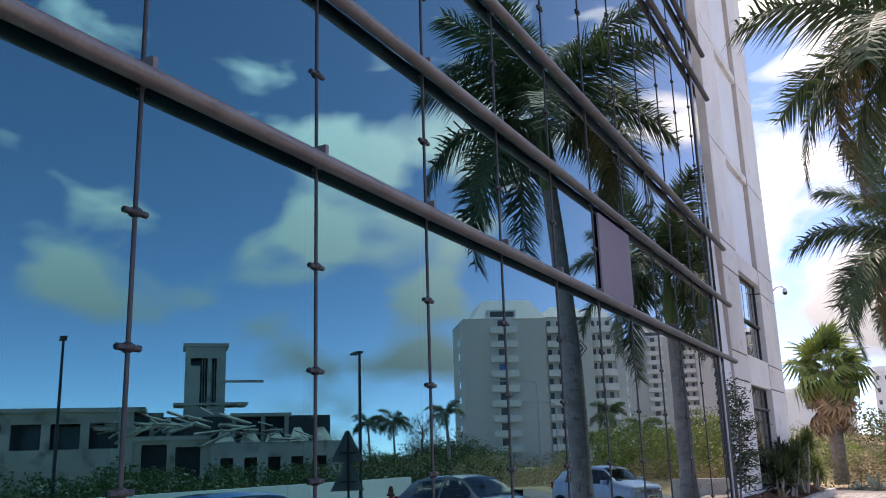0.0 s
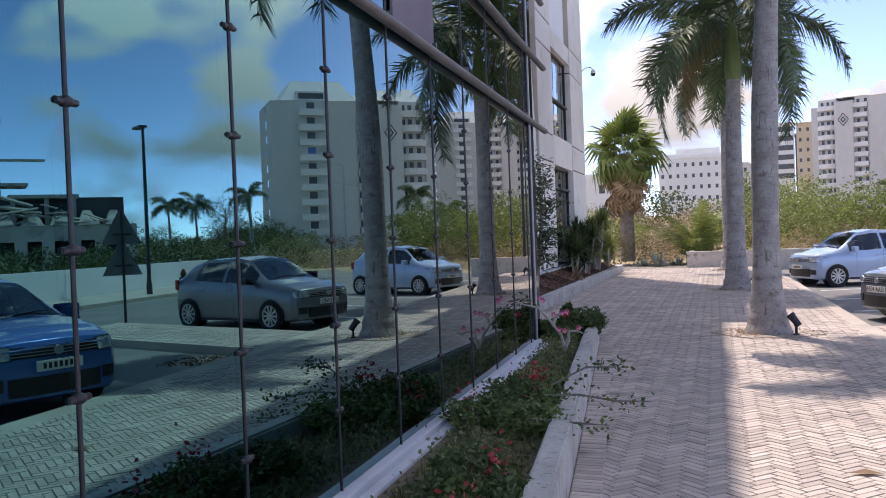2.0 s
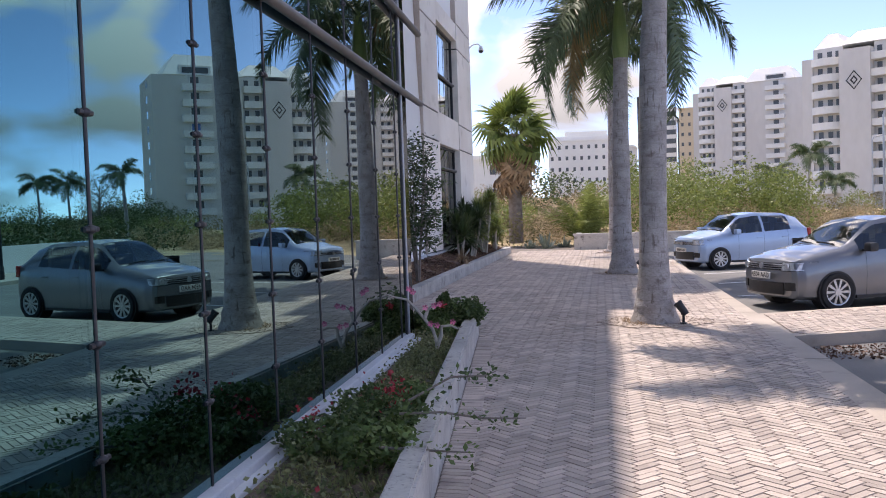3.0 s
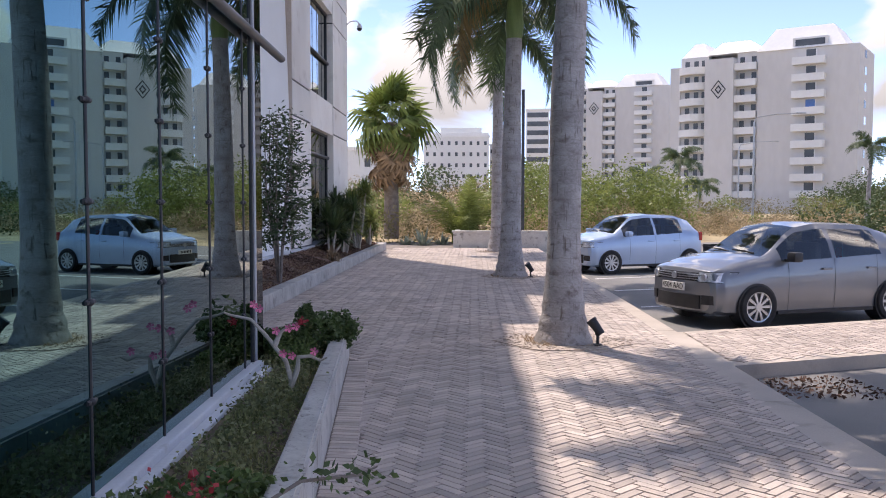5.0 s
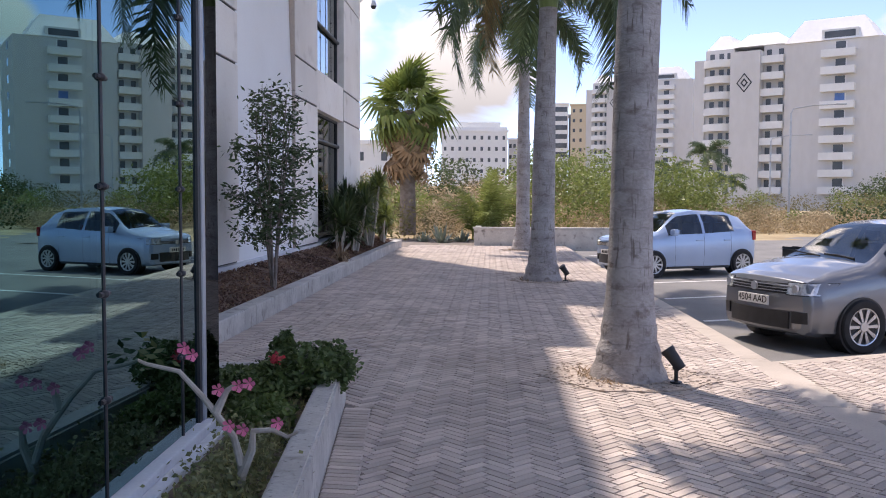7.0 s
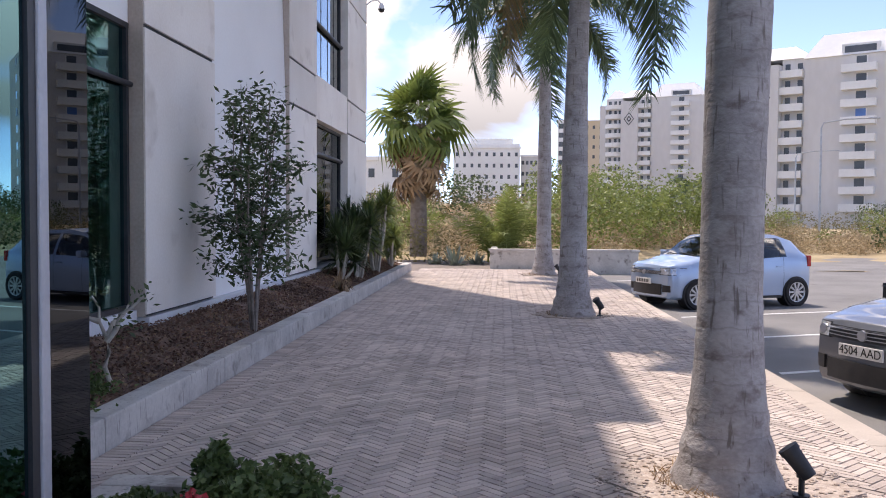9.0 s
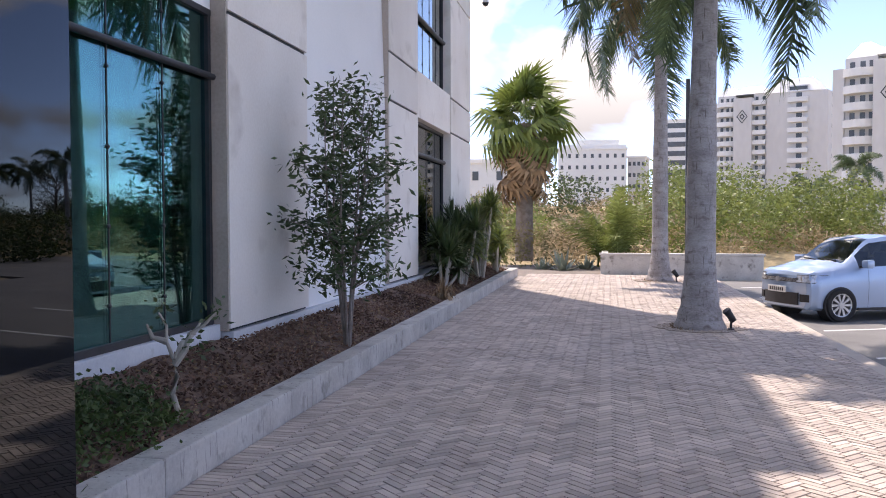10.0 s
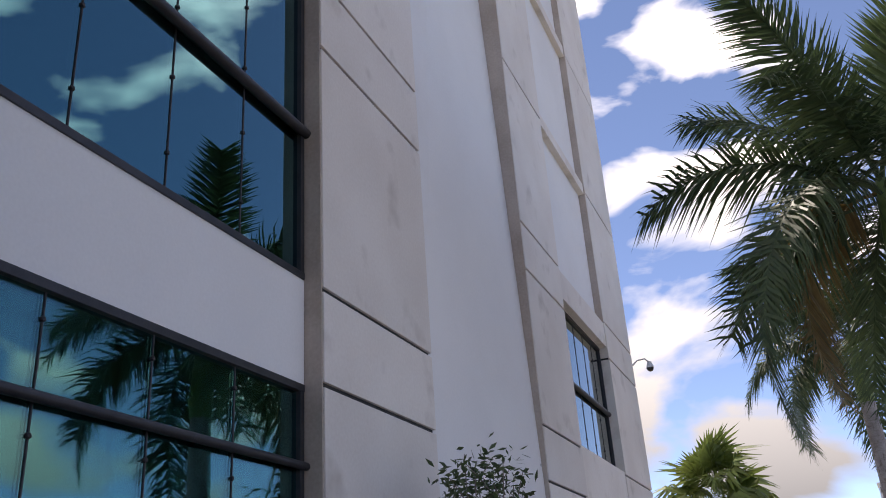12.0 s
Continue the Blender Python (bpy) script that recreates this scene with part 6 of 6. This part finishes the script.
tw = part("tower", wall_with_holes(8.4, 11.5, 5.9, 11.2, [(8.8, 9.5, 6.5, 10.3), (9.8, 11.1, 6.4, 10.3)], 3.0, 0.3), M_RUIN, ru, "gutted stair tower")
part("tower_side", boxed(8.4, 3.3, 0, 8.7, 6.0, 11.2), M_RUIN, tw)
part("tower_side", boxed(11.2, 3.3, 0, 11.5, 6.0, 11.2), M_RUIN, tw)
part("tower_back", boxed(8.4, 6.0, 0, 9.9, 6.3, 11.2), M_RUIN, tw)
part("tower_foot", boxed(8.4, 3.0, 0, 11.5, 3.3, 5.9), M_RUIN, tw)
part("tower_ledge", boxed(6.6, 2.7, 6.6, 12.3, 6.4, 6.8), M_RUIN, tw)
part("tower_panel", boxed(10.35, 3.05, 6.4, 11.1, 3.2, 9.7), M_RUIN, tw, "pale panel in the tower opening")
part("tower_panel", boxed(8.8, 3.08, 6.5, 9.1, 3.2, 10.3), M_RUIN, tw)
# another near-black sheet, in place of real shade within the stair tower
part("tower_dark_sheet", boxed(8.72, 4.4, 6.0, 11.18, 4.6, 10.9), M_DARK, tw, "dark sheet standing in for the shade inside the gutted tower")
for x in (9.2, 9.4, 9.95, 10.15):
    part("tower_pipe", rod(bmesh.new(), (x, 3.5, 6.2), (x + 0.05, 3.5, 10.4), 0.05, n=6), M_RUIN, tw)
part("tower_ledge", boxed(5.4, 2.9, 8.4, 8.4, 3.6, 8.55), M_RUIN, tw, "broken ledge sticking out")
part("tower_cap", boxed(8.2, 2.8, 11.2, 11.7, 6.4, 11.45), M_RUIN, tw)
rr = random.Random(9)
for k in range(120):
    x = rr.uniform(1.0, 16.5)
    z = 3.7 + 1.6 * math.exp(-((x - 8) / 5) ** 2) * rr.random() + (1.0 if x > 9 else 0.0)
    a = rr.uniform(-0.6, 0.6)
    l = rr.uniform(0.8, 2.6)
    y = rr.uniform(-0.2, 5)
    m = rod(bmesh.new(), (x, y, z), (x + l * math.cos(a), y + rr.uniform(-1, 1), z + l * math.sin(a)), rr.uniform(0.05, 0.13), n=4)
    part("fallen_beam", m, M_RUIN, ru)
for k in range(5):
    x = 0.3 + 1.85 * k
    m = bmesh.new()
    a = [m.verts.new(p) for p in ((x, -0.1, 3.6), (x + 1.5, -0.1, 3.6), (x + 1.0, 1.4, 4.7), (x + 0.5, 1.4, 4.7), (x, 1.4, 3.6), (x + 1.5, 1.4, 3.6))]
    for q in ((0, 1, 2, 3), (0, 3, 4), (1, 5, 2), (4, 3, 2, 5), (0, 4, 5, 1)):
        m.faces.new([a[i] for i in q])
    part("dormer", m, M_RUIN, ru)

# ---- clay pavers ----
def brick_shape(l, w):
    hl, hw = l / 2 - 0.002, w / 2 - 0.002
    b = 0.004
    return [(-hl, -hw, -0.02), (hl, -hw, -0.02), (hl, hw, -0.02), (-hl, hw, -0.02), (-hl + b, -hw + b, 0.0), (hl - b, -hw + b, 0.0), (hl - b, hw - b, 0.0), (-hl + b, hw - b, 0.0)]


BRICK_FACES = [(4, 5, 6, 7), (0, 1, 5, 4), (1, 2, 6, 5), (2, 3, 7, 6), (3, 0, 4, 7)]
PAVER = 0.2 / 3
brick_me = bpy.data.meshes.new("brick")
brick_me.from_pydata(brick_shape(0.2, PAVER), [], BRICK_FACES)
brick_me.materials.append(M_BRICK)


def inner_edge(y):
    return kerb_a(y) + 0.21 if y < 15.8 else -3.12


spots = []
w = PAVER
c45 = math.sqrt(0.5)
for i in range(-55, 492):
    for j in range(-96, 450):
        k = (i - j) % 6
        if k not in (0, 5):
            continue
        u, v = ((i + 1.5) * w, (j + 0.5) * w) if k == 0 else ((i + 0.5) * w, (j + 1.5) * w)
        x, y = (u - v) * c45, (u + v) * c45
        if not (-1.5 < y < 38.75):
            continue
        if inner_edge(y) - 0.06 < x < 2.03 or (-3.16 < x < -2.68 and 14.85 < y < 15.85):
            spots.append((x, y, 45 if k == 0 else 135))
        elif 2.45 < x < 7.3 and island_y(x, 15.6) + 0.15 < y < island_y(x, 15.6) + 2.15:
            spots.append((x, y, 45 if k == 0 else 135))
y = 14.95
while y < 37.5:
    spots.append((-3.225, y, 0))
    y += PAVER + 0.001
y = -1.4
while y < 15.7:
    spots.append((kerb_a(y) + 0.105, y, -5.7))
    y += PAVER + 0.001
br = random.Random(21)
rest_v, rest_f = [], []
shape = brick_shape(0.2, PAVER)
near = 0
for x, y, a in spots:
    z = br.uniform(-0.0025, 0.0015) + (0.0 if a in (45, 135) else 0.006)
    if near < 300 and 11.2 < y < 12.9 and -0.6 < x < 0.75:
        near += 1
        ob = new("brick", brick_me)
        ob.parent = pavement
        ob.matrix_local = pose(x, y, z, br.uniform(-0.5, 0.5), br.uniform(-0.5, 0.5), a + br.uniform(-0.8, 0.8))
        continue
    ca, sa = math.cos(radians(a)), math.sin(radians(a))
    o = len(rest_v)
    tx, ty = br.uniform(-0.008, 0.008), br.uniform(-0.012, 0.012)
    rest_v += [(x + ca * p - sa * q, y + sa * p + ca * q, r + z + tx * p + ty * q) for p, q, r in shape]
    rest_f += [tuple(n + o for n in f) for f in BRICK_FACES]
me = bpy.data.meshes.new("brick_field")
me.from_pydata(rest_v, [], rest_f)
me.materials.append(M_BRICKS)
bf = new("brick_field", me)
bf.parent = pavement
tagged(bf, "herringbone clay pavers", kind="stuff")
